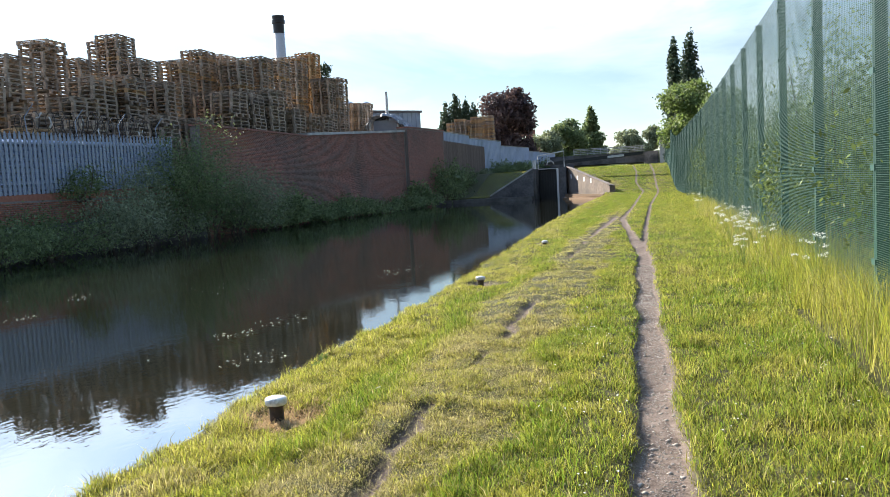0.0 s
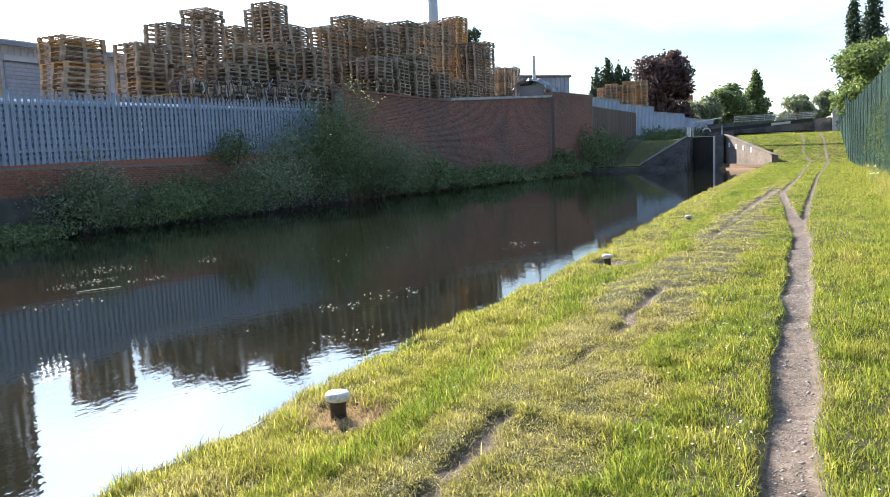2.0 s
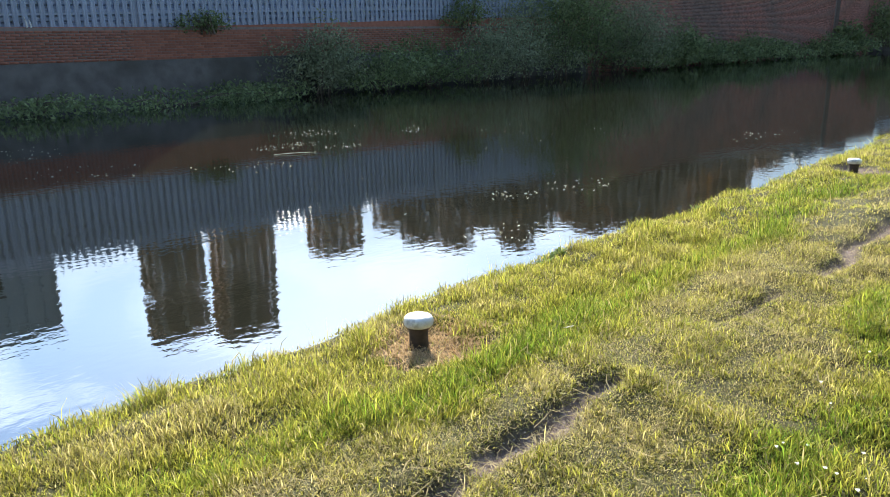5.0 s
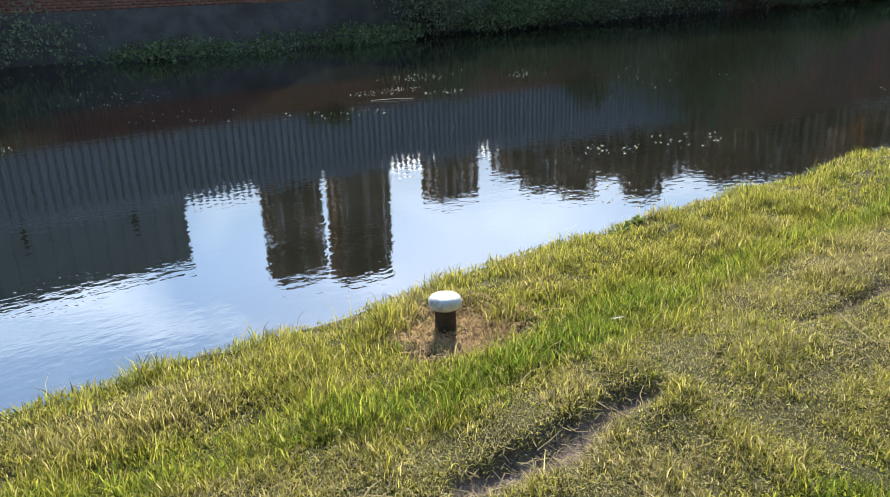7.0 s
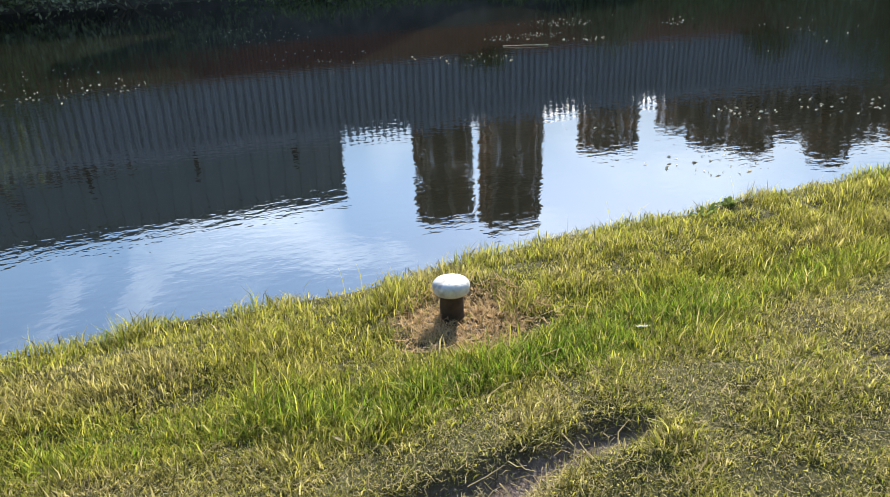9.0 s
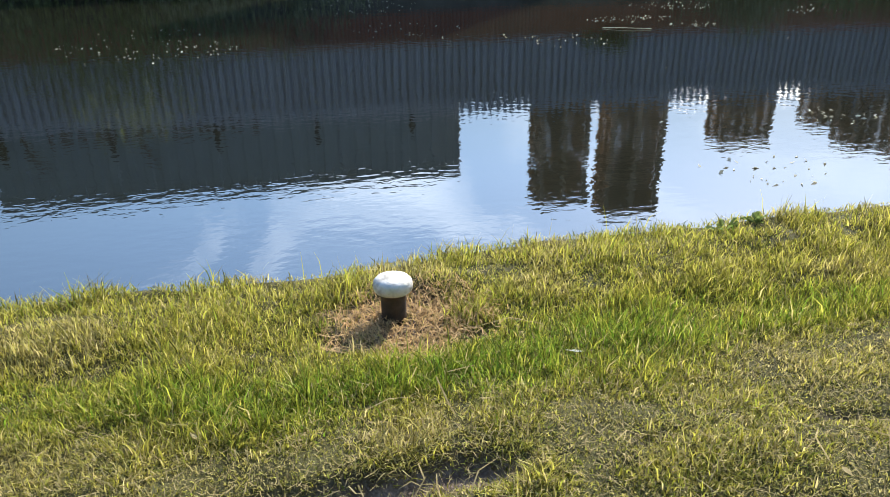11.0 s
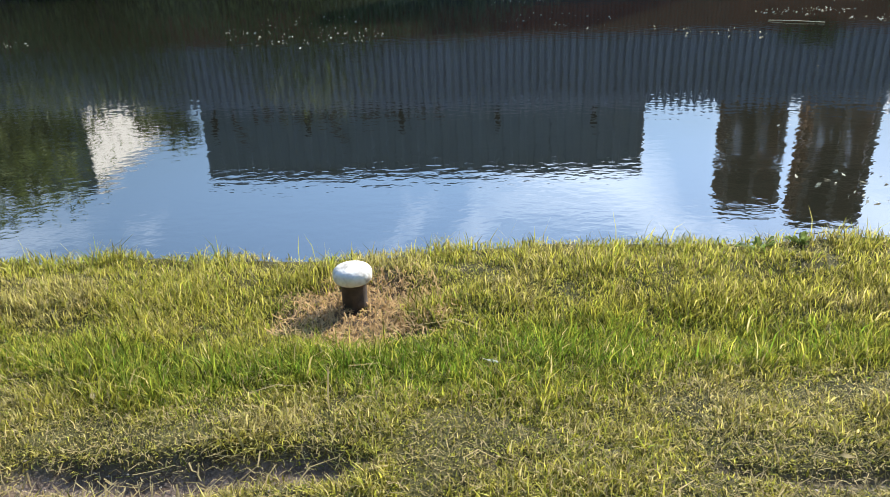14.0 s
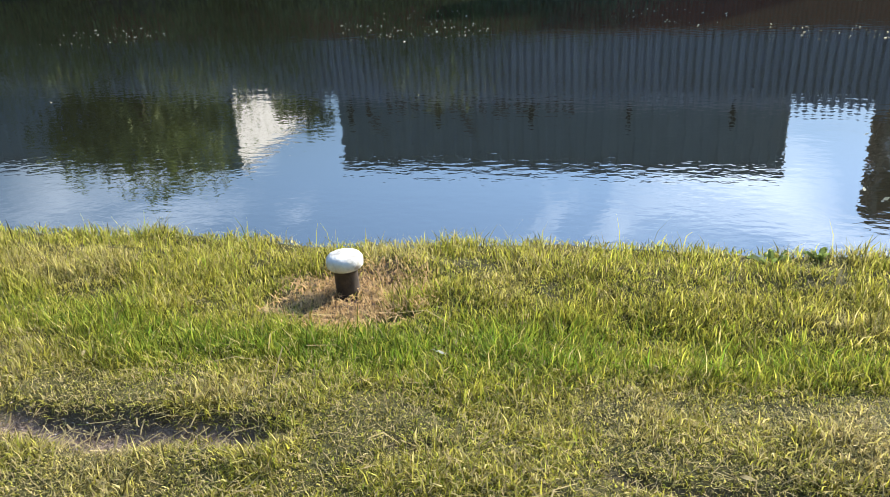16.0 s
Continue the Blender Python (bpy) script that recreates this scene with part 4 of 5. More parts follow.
# ---- leaves, bushes and trees ----
def leaf_cloud(name, blobs, count, size, material, seed, shell=0.55):
    """Leaves scattered through overlapping blobs (x, y, z, rx, ry, rz), denser near their skins, each a bent diamond."""
    r = np.random.default_rng(seed)
    vol = np.array([b[3] * b[4] * b[5] for b in blobs]) ** (2 / 3)
    pick = r.choice(len(blobs), count, p=vol / vol.sum())
    B = np.array(blobs)[pick]
    d = r.normal(size=(count, 3))
    d /= np.linalg.norm(d, axis=1)[:, None]
    rad = shell + (1 - shell) * r.random(count) ** 0.6
    rad *= 1 + 0.22 * np.sin(5 * d[:, 0] + seed) * np.cos(4 * d[:, 1] + 2 * d[:, 2]) + r.normal(0, 0.07, count)
    p = B[:, :3] + d * rad[:, None] * B[:, 3:6]
    a = r.normal(size=(count, 3))
    a /= np.linalg.norm(a, axis=1)[:, None]
    b = np.cross(a, r.normal(size=(count, 3)))
    b /= np.linalg.norm(b, axis=1)[:, None]
    s = (size * r.uniform(0.6, 1.4, count))[:, None]
    v = np.stack([p - a * s, p + b * s * 0.45 + 0.1 * s * d, p + a * s, p - b * s * 0.45 + 0.1 * s * d], 1).reshape(-1, 3)
    f = np.arange(count * 4).reshape(-1, 4)
    return soup(name, v, f, material)


def twigs(root, blobs, seed, r0=0.03, n=7):
    rnd = random.Random(seed)
    g = Geo()
    for k in range(n):
        b = rnd.choice(blobs)
        tip = Vector((b[0] + rnd.uniform(-0.7, 0.7) * b[3], b[1] + rnd.uniform(-0.7, 0.7) * b[4], b[2] + rnd.uniform(0.0, 0.9) * b[5]))
        base = Vector(root) + Vector((rnd.uniform(-0.2, 0.2), rnd.uniform(-0.3, 0.3), 0))
        mid = base.lerp(tip, 0.5) + Vector((rnd.uniform(-0.1, 0.1), rnd.uniform(-0.1, 0.1), 0.15))
        g.tube([base, mid, tip], [r0, r0 * 0.7, r0 * 0.25], 5)
    return g


def bush(x, y, z, w, l, h, material, seed, count=2600, size=0.06, label="dense leafy bush at the foot of the canal wall", group="bank bushes"):
    rnd = random.Random(seed)
    blobs = []
    for k in range(9):
        u, v = rnd.uniform(-1, 1), rnd.uniform(-1, 1)
        hh = h * rnd.uniform(0.45, 1.0) * (1 - 0.35 * v * v)
        blobs.append((u * w * 0.45, v * l * 0.42, hh * 0.55, w * rnd.uniform(0.3, 0.5), l * rnd.uniform(0.18, 0.34), hh * 0.45))
    blobs.append((0, 0, h * 0.35, w * 0.5, l * 0.48, h * 0.34))
    ob = empty("bush", (x, y, z), label, "bush", group)
    part("foliage", leaf_cloud("foliage", blobs, count, size, material, seed, 0.35), None, ob)
    part("stem", twigs((0, 0, 0), blobs, seed), M_BARK, ob)
    return ob


for i, (y, l, h, m, cnt) in enumerate((
        (11.2, 3.6, 0.5, M_LEAF, 1100), (13.6, 2.2, 0.6, M_LEAF, 1100), (15.7, 2.4, 2.0, M_LEAF_GREY, 3800), (17.8, 2.6, 1.45, M_LEAF, 3000), (19.8, 2.4, 1.6, M_LEAF, 3000), (22.2, 2.6, 2.1, M_LEAF_GREY, 3400),
        (24.8, 3.0, 3.2, M_LEAF_GREY, 4800), (26.8, 2.8, 3.9, M_LEAF, 6000), (28.6, 2.6, 4.3, M_LEAF, 7000), (30.8, 2.6, 3.6, M_LEAF_GREY, 6000), (33.4, 2.4, 1.4, M_LEAF, 2200), (36.2, 3.0, 1.9, M_LEAF, 2600), (39.8, 3.2, 1.3, M_LEAF, 2200),
        (43.5, 2.6, 1.5, M_LEAF, 2200), (48.0, 3.0, 1.0, M_LEAF, 1800), (53.0, 3.0, 1.3, M_LEAF, 2000), (8.0, 2.8, 0.55, M_LEAF, 900), (4.0, 3.4, 1.9, M_LEAF_GREY, 3200), (0.6, 4.2, 3.0, M_LEAF, 6000), (-3.6, 4.2, 3.6, M_LEAF, 7000), (-8.0, 4.6, 3.3, M_LEAF, 7000), (-12.6, 5.0, 4.2, M_LEAF, 7000), (-18, 6.0, 3.2, M_LEAF, 6000))):
    set_back(bush(-18.0, y, -0.16, 2.3 if h < 2.5 else 2.6, l * 1.3, h * 1.2, m, 100 + i, round(cnt * 1.7), 0.05 if y < 34 else 0.08))
# bushes on the fence line and by the pier
set_back(bush(-18.75, 22.2, 1.6, 0.9, 1.8, 1.5, M_LEAF, 140, 1500, 0.05, "dark shrub growing against the palisade fence"))
set_back(bush(-18.7, 12.6, 1.55, 0.6, 1.5, 0.75, M_LEAF, 141, 700, 0.05, "small shrub growing through the palisade fence"))
for i, (x, y, z, w, l, h, m) in enumerate(((-18.0, 58.0, -0.2, 2.2, 3.6, 2.4, M_LEAF), (-17.5, 64.5, -0.1, 3.4, 6, 4.6, M_LEAF), (-18.0, 71.0, 0.2, 1.6, 4.4, 4.0, M_LEAF), (-18.3, 84, 1.6, 2.0, 6, 2.0, M_LEAF_GREY), (-17.8, 90, 2.4, 3, 8, 2.0, M_LEAF),
                                           (-16.6, 97, 2.6, 3, 8, 2.0, M_LEAF), (-15.5, 108, 2.6, 4, 8, 2.2, M_LEAF))):
    set_back(bush(x, y, z, w, l, h, m, 160 + i, 3200, 0.12, "broad green shrub on the bank near the lock", "shrubs by the lock"))


def tree(x, y, z, h, w, material, seed, count=5000, size=0.25, label="", clear=0.2, pointed=False, trunk=0.25, group=""):
    rnd = random.Random(seed)
    ob = empty("tree", (x, y, z), label, "tree", group)
    blobs = []
    n = 16 if pointed else 22
    for k in range(n):
        if pointed:
            t = (k + 0.5) / n
            rad = w * 0.5 * (1 - t) ** 0.75 + 0.25
            blobs.append((rnd.uniform(-0.35, 0.35) * rad, rnd.uniform(-0.35, 0.35) * rad, h * (clear + (1 - clear) * t), rad * 0.85, rad * 0.85, h / n * 1.5))
        else:
            a, t = 2.4 * k + rnd.uniform(-0.4, 0.4), 0.1 + 0.8 * (k * 7 % n + 0.5) / n
            rad = w * 0.34 * math.sin(math.pi * (0.15 + 0.75 * t)) * rnd.uniform(0.65, 1.1)
            s = w * rnd.uniform(0.18, 0.27)
            blobs.append((rad * math.cos(a), rad * math.sin(a), h * (clear + (1 - clear) * t) - 0.0, s, s, s * 0.8))
    part("crown", leaf_cloud("crown", blobs, count, size, material, seed, 0.3), None, ob)
    g = Geo().tube([(0, 0, -0.3), (0.05, 0, h * 0.3), (0, 0.05, h * 0.6), (0, 0, h * 0.92)], [trunk, trunk * 0.75, trunk * 0.45, 0.03], 9)
    for b in blobs[::2]:
        st = (0, 0, max(0.15 * h, b[2] - h * 0.18))
        g.tube([st, ((b[0]) * 0.5, b[1] * 0.5, (st[2] + b[2]) / 2 + 0.1), b[:3]], [trunk * 0.4, trunk * 0.25, 0.03], 6)
    part("trunk", g, M_BARK, ob)
    return ob


def tree_at(az, d, el, w, material, seed, base=2.5, **kw):
    x, y = polar(az, d)
    return tree(x, y, base, 1.5 + d * math.tan(radians(el)) - base, w, material, seed, **kw)


tree_at(10.4, 128, 6.7, 10.0, M_LEAF_COPPER, 207, count=14000, size=0.36, clear=0.12, trunk=0.4, label="round copper beech with dark red leaves")
for k, (az, el) in enumerate(((15.0, 5.7), (14.3, 6.4), (13.6, 6.0), (13.0, 5.6))):
    tree_at(az, 150, el, 8.0, M_LEAF_DARK, 210 + k, count=6000, size=0.35, clear=0.0, pointed=True, label="dark conifer behind the timber stacks", group="conifers")
tree_at(23.9, 120, 9.6, 5.5, M_LEAF_DARK, 220, count=4200, size=0.28, clear=0.2, label="dark green tree behind the pallet stacks")
tree_at(4.65, 190, 4.9, 10.0, M_LEAF, 221, count=13000, size=0.4, clear=0.0, pointed=True, label="tall tapering green tree beyond the bridge")
tree_at(6.25, 160, 4.2, 8.5, M_LEAF, 222, count=11000, size=0.35, clear=0.0, label="broad green tree beyond the bridge")
tree_at(7.8, 150, 3.4, 6.5, M_LEAF_GREY, 223, count=8000, size=0.32, clear=0.03, label="pale green tree beside the canal")
tree_at(5.5, 205, 3.5, 8.0, M_LEAF_GREY, 224, count=8000, size=0.4, clear=0.05, label="green tree beyond the bridge")
tree_at(2.0, 240, 3.3, 9.5, M_LEAF_GREY, 225, count=8000, size=0.45, clear=0.05, label="distant round tree beyond the bridge")
tree_at(0.4, 180, 3.5, 5.5, M_LEAF_GREY, 226, count=4000, size=0.35, clear=0.05, label="green tree beyond the bridge by the towpath")
tree_at(-1.25, 100, 8.9, 4.4, M_LEAF_DARK, 230, base=2.4, count=13000, size=0.2, clear=0.05, pointed=True, label="tall dark cypress behind the green fence", group="cypresses")
tree_at(-2.3, 98, 9.3, 5.0, M_LEAF_DARK, 231, base=2.4, count=13000, size=0.2, clear=0.05, pointed=True, label="tall dark cypress behind the green fence", group="cypresses")
tree_at(-2.2, 76, 6.3, 6.5, M_LEAF_LIGHT, 232, base=1.5, count=14000, size=0.16, clear=0.08, label="bright green broadleaf tree behind the green fence")
tree_at(-4.6, 62, 5.6, 5.0, M_LEAF_LIGHT, 233, base=0.6, count=9000, size=0.14, clear=0.05, label="bright green broadleaf tree behind the green fence")
tree(-24.8, -11.6, 1.8, 5.4, 7.5, M_LEAF_HEDGE, 240, count=12000, size=0.14, clear=0.02, label="leafy tree between the yard buildings")
tree(-24.6, -4.9, 1.8, 3.7, 2.6, M_LEAF_HEDGE, 241, count=2600, size=0.10, clear=0.05, trunk=0.08, label="slender leafy sapling beside the yard building")
# far woods close the view
for k in range(26):
    az = -75 + k * 7.2
    d = 330 + 60 * math.sin(k * 2.3)
    x, y = polar(az, d)
    tree(x, y, 0, 9 + 4 * math.sin(k * 1.7), 26, M_LEAF, 300 + k, count=1500, size=1.1, clear=0.0, label="distant green woodland tree", group="far woods")

x, y = polar(-0.1, 112)
h = empty("house", (x + 3.0, y, 2.6), "pale rendered house end with slate roof behind the trees", "house")
part("wall", Geo().box(-3, 3, 0, 8, 0, 3.6), M_HOUSE, h)
part("roof", Geo().prism([(-3.3, 3.55), (3.3, 3.55), (0, 6.0)], 'y', -0.3, 8.3), M_SLATE, h)
x, y = polar(9.0, 175)
h = empty("house", (x, y, 2.6), "brick house end far behind the copper beech", "house")
part("wall", Geo().box(-3, 3, 0, 8, 0, 8.2), M_GREYSTONE, h)
part("chimney", Geo().box(-1.0, 1.0, 1, 2, 8.202, 10.2), M_BRICK, h)


# ---- green mesh fence along the towpath ----
def fence_x(y):
    return float(np.interp(y, [-60, 34, 60, 92], [2.02, 2.02, 1.5, 0.7]))


def bank_z(y):
    return float(2.6 * smooth_step(62, 88, np.array(float(y))))


FH, FB = 4.25, 2.95
gp = Geo()
zz = 0.05
while zz < FH:
    gp.box(-0.002, 0.002, 0, FB, zz, zz + 0.005)
    zz += 0.021
for k in range(39):
    gp.box(0.003, 0.0065, k * FB / 39, k * FB / 39 + 0.004, 0.03, FH)
panel_me = gp.mesh("mesh_panel", M_GREEN_STEEL)
gpost = Geo().box(-0.055, 0.055, -0.05, 0.05, -0.3, FH + 0.03)
gpost.box(-0.065, 0.065, -0.06, 0.06, FH + 0.031, FH + 0.045)
gpost_me = gpost.mesh("post", M_GREEN_STEEL)
clamp_me = Geo().box(-0.075, -0.058, -0.07, 0.07, -0.03, 0.03).mesh("clamp_bar", M_GREEN_STEEL)
gf = empty("mesh_fence", (0, 0, 0), "tall green coated steel mesh fence along the towpath", "fence")
yp = 11.15 - 4 * FB
while yp < 90:
    x0, x1 = fence_x(yp), fence_x(yp + FB)
    z0, z1 = bank_z(yp), bank_z(yp + FB)
    po = part("post", gpost_me, None, gf, m=pose(x0, yp, z0 + 0.05))
    if yp < 40:
        for zc in (0.5, 1.4, 2.3, 3.2, 4.0):
            part("clamp_bar", clamp_me, None, po, m=pose(0, 0, zc))
    mm = Matrix(((1, (x1 - x0) / FB, 0, x0 - 0.062), (0, 1, 0, yp), (0, (z1 - z0) / FB, 1, z0 + 0.05), (0, 0, 0, 1)))
    part("mesh_panel", panel_me, None, gf, m=mm)
    yp += FB
# hedge behind it
for k in range(16):
    y = 3 + k * 3.1 + 0.6 * math.sin(k * 3.3)
    hh = 4.3 + 0.7 * math.sin(k * 1.9)
    bush(3.7 + 0.5 * math.sin(k * 2.7), y, 0.05, 2.3, 3.9, hh, M_LEAF_HEDGE, 400 + k, 15000, 0.036, "overgrown green hedge bush behind the mesh fence", "hedge behind the fence")


# ---- mooring bollards ----
def bollard(x, y, z):
    b = empty("mooring_bollard", (x, y, z), "short iron mooring bollard with a chipped white painted cap", "bollard", "mooring bollards")
    part("post", Geo().turned([(0.056, -0.1), (0.056, 0.01), (0.051, 0.03), (0.050, 0.13), (0.054, 0.15), (0.060, 0.158)], 24), M_IRON, b, smooth=True)
    part("cap", Geo().turned([(0.050, 0.157), (0.070, 0.160), (0.077, 0.168), (0.079, 0.185), (0.077, 0.201), (0.068, 0.211), (0.045, 0.217), (0.004, 0.219)], 28), M_WHITE, b, "white painted mushroom cap", smooth=True)
    return b


for x, y, sunk in ((-2.68, 4.9, 0.022), (-2.78, 11.95, 0.05), (-2.8, 19.3, 0.11)):
    bollard(x, y, float(land_z(np.array(x), np.array(y))) - sunk)


# ---- grass ----
def blades(name, x0, x1, y0, y1, per_m2, width, seed, lo=0.0, segs=2, label="", tall=False, anywhere=False, mat_layer=False, ripe=0.0):
    r = np.random.default_rng(seed)
    n = int((x1 - x0) * (y1 - y0) * per_m2)
    x, y = r.uniform(x0, x1, n), r.uniform(y0, y1, n)
    ex = edge_x(y)
    # tufts: draw blades towards clump centres
    patch = wobble(x, y, 0.35) + 0.6 * wobble(x, y, 0.13)
    s = soil_at(x, y)
    keep = ((x > ex - 0.05) | anywhere) & (r.random(n) > s * 1.02) & (r.random(n) < 0.9 + 0.2 * patch)
    x, y, ex, s, patch = x[keep], y[keep], ex[keep], s[keep], patch[keep]
    n = len(x)
    rutx = np.interp(y, *RUT)
    wv = 0.14 * wobble(x * 0.4, y, 0.9) + 0.22 * wobble(x * 0.5 + 3, y, 2.6)
    strip = smooth_step(-0.62, -0.30, x - rutx + wv) * smooth_step(0.75, 0.45, x - rutx + wv) * smooth_step(40, 28, y)
    edge = smooth_step(0.95, 0.65, x - ex + wv)
    lush = np.clip(1 - strip - edge, 0, 1) * (x < -1.2) * smooth_step(-0.9, 0.5, wobble(x * 1.3 + 2, y, 0.75))
    verge = smooth_step(0.5, 1.5, x)
    length = 0.043 - 0.004 * edge + 0.026 * lush - 0.017 * strip + 0.016 * patch + 0.028 * verge + 0.008 * smooth_step(0.15, 0.5, x)
    length = length + 0.05 * smooth_step(0.8, 1.7, wobble(x + 5, y, 0.5)) * (1 - strip)
    length = np.clip(length, 0.014, 1) * r.lognormal(0, 0.33, n)
    if tall:
        length = r.uniform(0.2, 0.62, n) * (0.35 + 0.65 * smooth_step(1.1, 1.8, x))
    dry = 0.24 + 0.40 * strip + 0.22 * edge - 0.07 * lush + 0.22 * smooth_step(0.1, 1.0, wobble(x, y, 0.6)) * (1 - lush) + 0.1 * wobble(x, y, 2.2) + r.normal(0, 0.17, n)
    dry = np.where(r.random(n) < 0.06 + 0.2 * strip, 0.95, dry)
    if tall:
        dry = dry * 0.8 + 0.16
    dry = np.clip(dry + ripe, 0, 1)
    if mat_layer:
        length = np.clip(length * 0.8, 0.02, 0.06)
    z = land_z(x if anywhere else np.maximum(x, ex + 0.0), y) - 0.004
    a = r.uniform(0, 2 * np.pi, n)
    ca, sa_ = np.cos(a), np.sin(a)
    w = width * r.uniform(0.6, 1.3, n) * (0.7 if tall else 1)
    lean_a = r.uniform(0, 2 * np.pi, n)
    lean = length * np.clip(np.abs(r.normal(0.68 if not mat_layer else 0.85, 0.28, n)) * (1 + 0.4 * strip), 0, 0.98) * (0.6 if tall else 1)
    lx, ly = lean * np.cos(lean_a), lean * np.sin(lean_a)
    lx = lx - 0.2 * length * edge
    up = np.sqrt(np.maximum(length ** 2 - lx ** 2 - ly ** 2, (0.25 * length) ** 2))
    P = np.stack([x, y, z], 1)
    side = np.stack([ca * w / 2, sa_ * w / 2, 0 * w], 1)
    mid = P + np.stack([lx * 0.3, ly * 0.3, up * 0.6], 1)
    tip = P + np.stack([lx, ly, up], 1)
    if segs == 2:
        v = np.stack([P - side, P + side, mid - side * 0.8, mid + side * 0.8, tip], 1)
        t = np.array([(0, 1, 3), (0, 3, 2), (2, 3, 4)])
        k = 5
    else:
        v = np.stack([P - side, P + side, tip], 1)
        t = np.array([(0, 1, 2)])
        k = 3
    f = (t[None] + k * np.arange(n)[:, None, None]).reshape(-1, 3)
    ob = new(name, soup(name, v.reshape(-1, 3), f, M_GRASS, ("dry", np.repeat(dry, k))))
    tagged(ob, label or "short sunlit green and yellow grass of the canal bank", "grass", kind="stuff")


blades("grass", -3.4, -0.5, 2.3, 8.6, 12500, 0.0050, 21)
blades("grass", -2.9, -0.6, 2.6, 8.2, 24000, 0.0036, 30, mat_layer=True)
blades("grass", -2.25, -0.95, 2.8, 7.6, 24000, 0.0036, 34, mat_layer=True, label="flattened dry mown grass along the wheel ruts")
blades("grass", -3.4, 1.9, -3.0, 2.3, 3600, 0.007, 31, segs=1)
blades("grass", -3.4, 1.9, -14.0, -3.0, 1200, 0.010, 35, segs=1)
blades("grass", -0.5, 1.3, 2.6, 8.6, 8000, 0.0048, 22)
blades("grass", -3.5, 1.6, 8.6, 14.0, 5200, 0.006, 23)
blades("grass", -3.9, 1.9, 14.0, 24.0, 2800, 0.008, 24, segs=1)
blades("grass", -4.5, 1.9, 24.0, 44.0, 1800, 0.013, 25, segs=1)
blades("grass", -9.0, 1.6, 44.0, 92.0, 900, 0.024, 26, segs=1)
blades("grass", -18.6, -11.8, 75.4, 96.0, 380, 0.03, 29, segs=1, anywhere=True, label="green grass slope beside the lock")
blades("tall_grass", 1.35, 2.6, 3.0, 14.0, 1300, 0.005, 27, label="tall seeding grass along the foot of the fence", tall=True)
blades("edge_stems", -3.35, -3.0, 3.0, 16.0, 22, 0.004, 33, label="thin grass stems standing at the water's edge", tall=True)
blades("seeding_grass", 1.25, 1.95, 11.0, 34.0, 220, 0.008, 32, segs=1, label="ripe straw-coloured seeding grass beside the fence", tall=True, ripe=0.55)
blades("tall_grass", 1.2, 2.4, 14.0, 45.0, 320, 0.011, 28, segs=1, label="tall seeding grass along the foot of the fence", tall=True)


def litter(name, material, x0, x1, y0, y1, count, lo, hi, width, seed, label, where=None):
    """Thin dry stalks lying about."""
    r = np.random.default_rng(seed)
    x, y = r.uniform(x0, x1, count), r.uniform(y0, y1, count)
    if where is not None:
        k = r.random(count) < where(x, y)
        x, y = x[k], y[k]
    n = len(x)
    z = land_z(x, y) + r.uniform(0.008, 0.035, n)
    a, L = r.uniform(0, np.pi, n), r.uniform(lo, hi, n) * r.uniform(0.4, 1, n)
    d = np.stack([np.cos(a) * L / 2, np.sin(a) * L / 2, r.normal(0, 0.10, n) * L], 1)
    s = np.stack([-np.sin(a) * width / 2, np.cos(a) * width / 2, 0 * a], 1)
    P = np.stack([x, y, z], 1)
    bend = np.stack([-np.sin(a) * L * 0.1, np.cos(a) * L * 0.1, 0.012 + 0 * a], 1) * r.normal(0, 1, n)[:, None]
    v = np.stack([P - d - s, P - d + s, P + bend + s, P + bend - s, P + d + s * 0.5, P + d - s * 0.5], 1).reshape(-1, 3)
    f = (np.array([(0, 3, 2, 1), (3, 5, 4, 2)])[None] + 6 * np.arange(n)[:, None, None]).reshape(-1, 4)
    tagged(new(name, soup(name, v, f, material)), label, "litter", kind="stuff")


def ring(x, y):
    return np.clip(1.2 - np.abs(np.hypot(x + 2.6, y - 4.95) - 0.12) / 0.22, 0, 1)


litter("dry_stalks", M_STRAW, -3.1, -0.6, 2.5, 9.0, 20000, 0.02, 0.08, 0.0024, 51, "dry straw-coloured grass clippings on the turf",
       lambda x, y: 0.15 + 0.85 * np.exp(-((x - np.interp(y, *RUT)) / 0.5) ** 2))
litter("straw_ring", M_TAN_STRAW, -3.1, -2.15, 4.35, 5.5, 9000, 0.03, 0.09, 0.004, 52, "dead straw round the foot of the bollard", ring)
litter("rut_debris", M_STRAW, -1.9, -1.2, 2.8, 6.0, 700, 0.03, 0.2, 0.0045, 54, "dead stems and twigs lying in the rut", lambda x, y: soil_at(x, y))
litter("long_stalks", M_STRAW, -2.6, -0.7, 3.0, 8.5, 60, 0.15, 0.4, 0.005, 53, "long pale dry stalks lying on the turf")


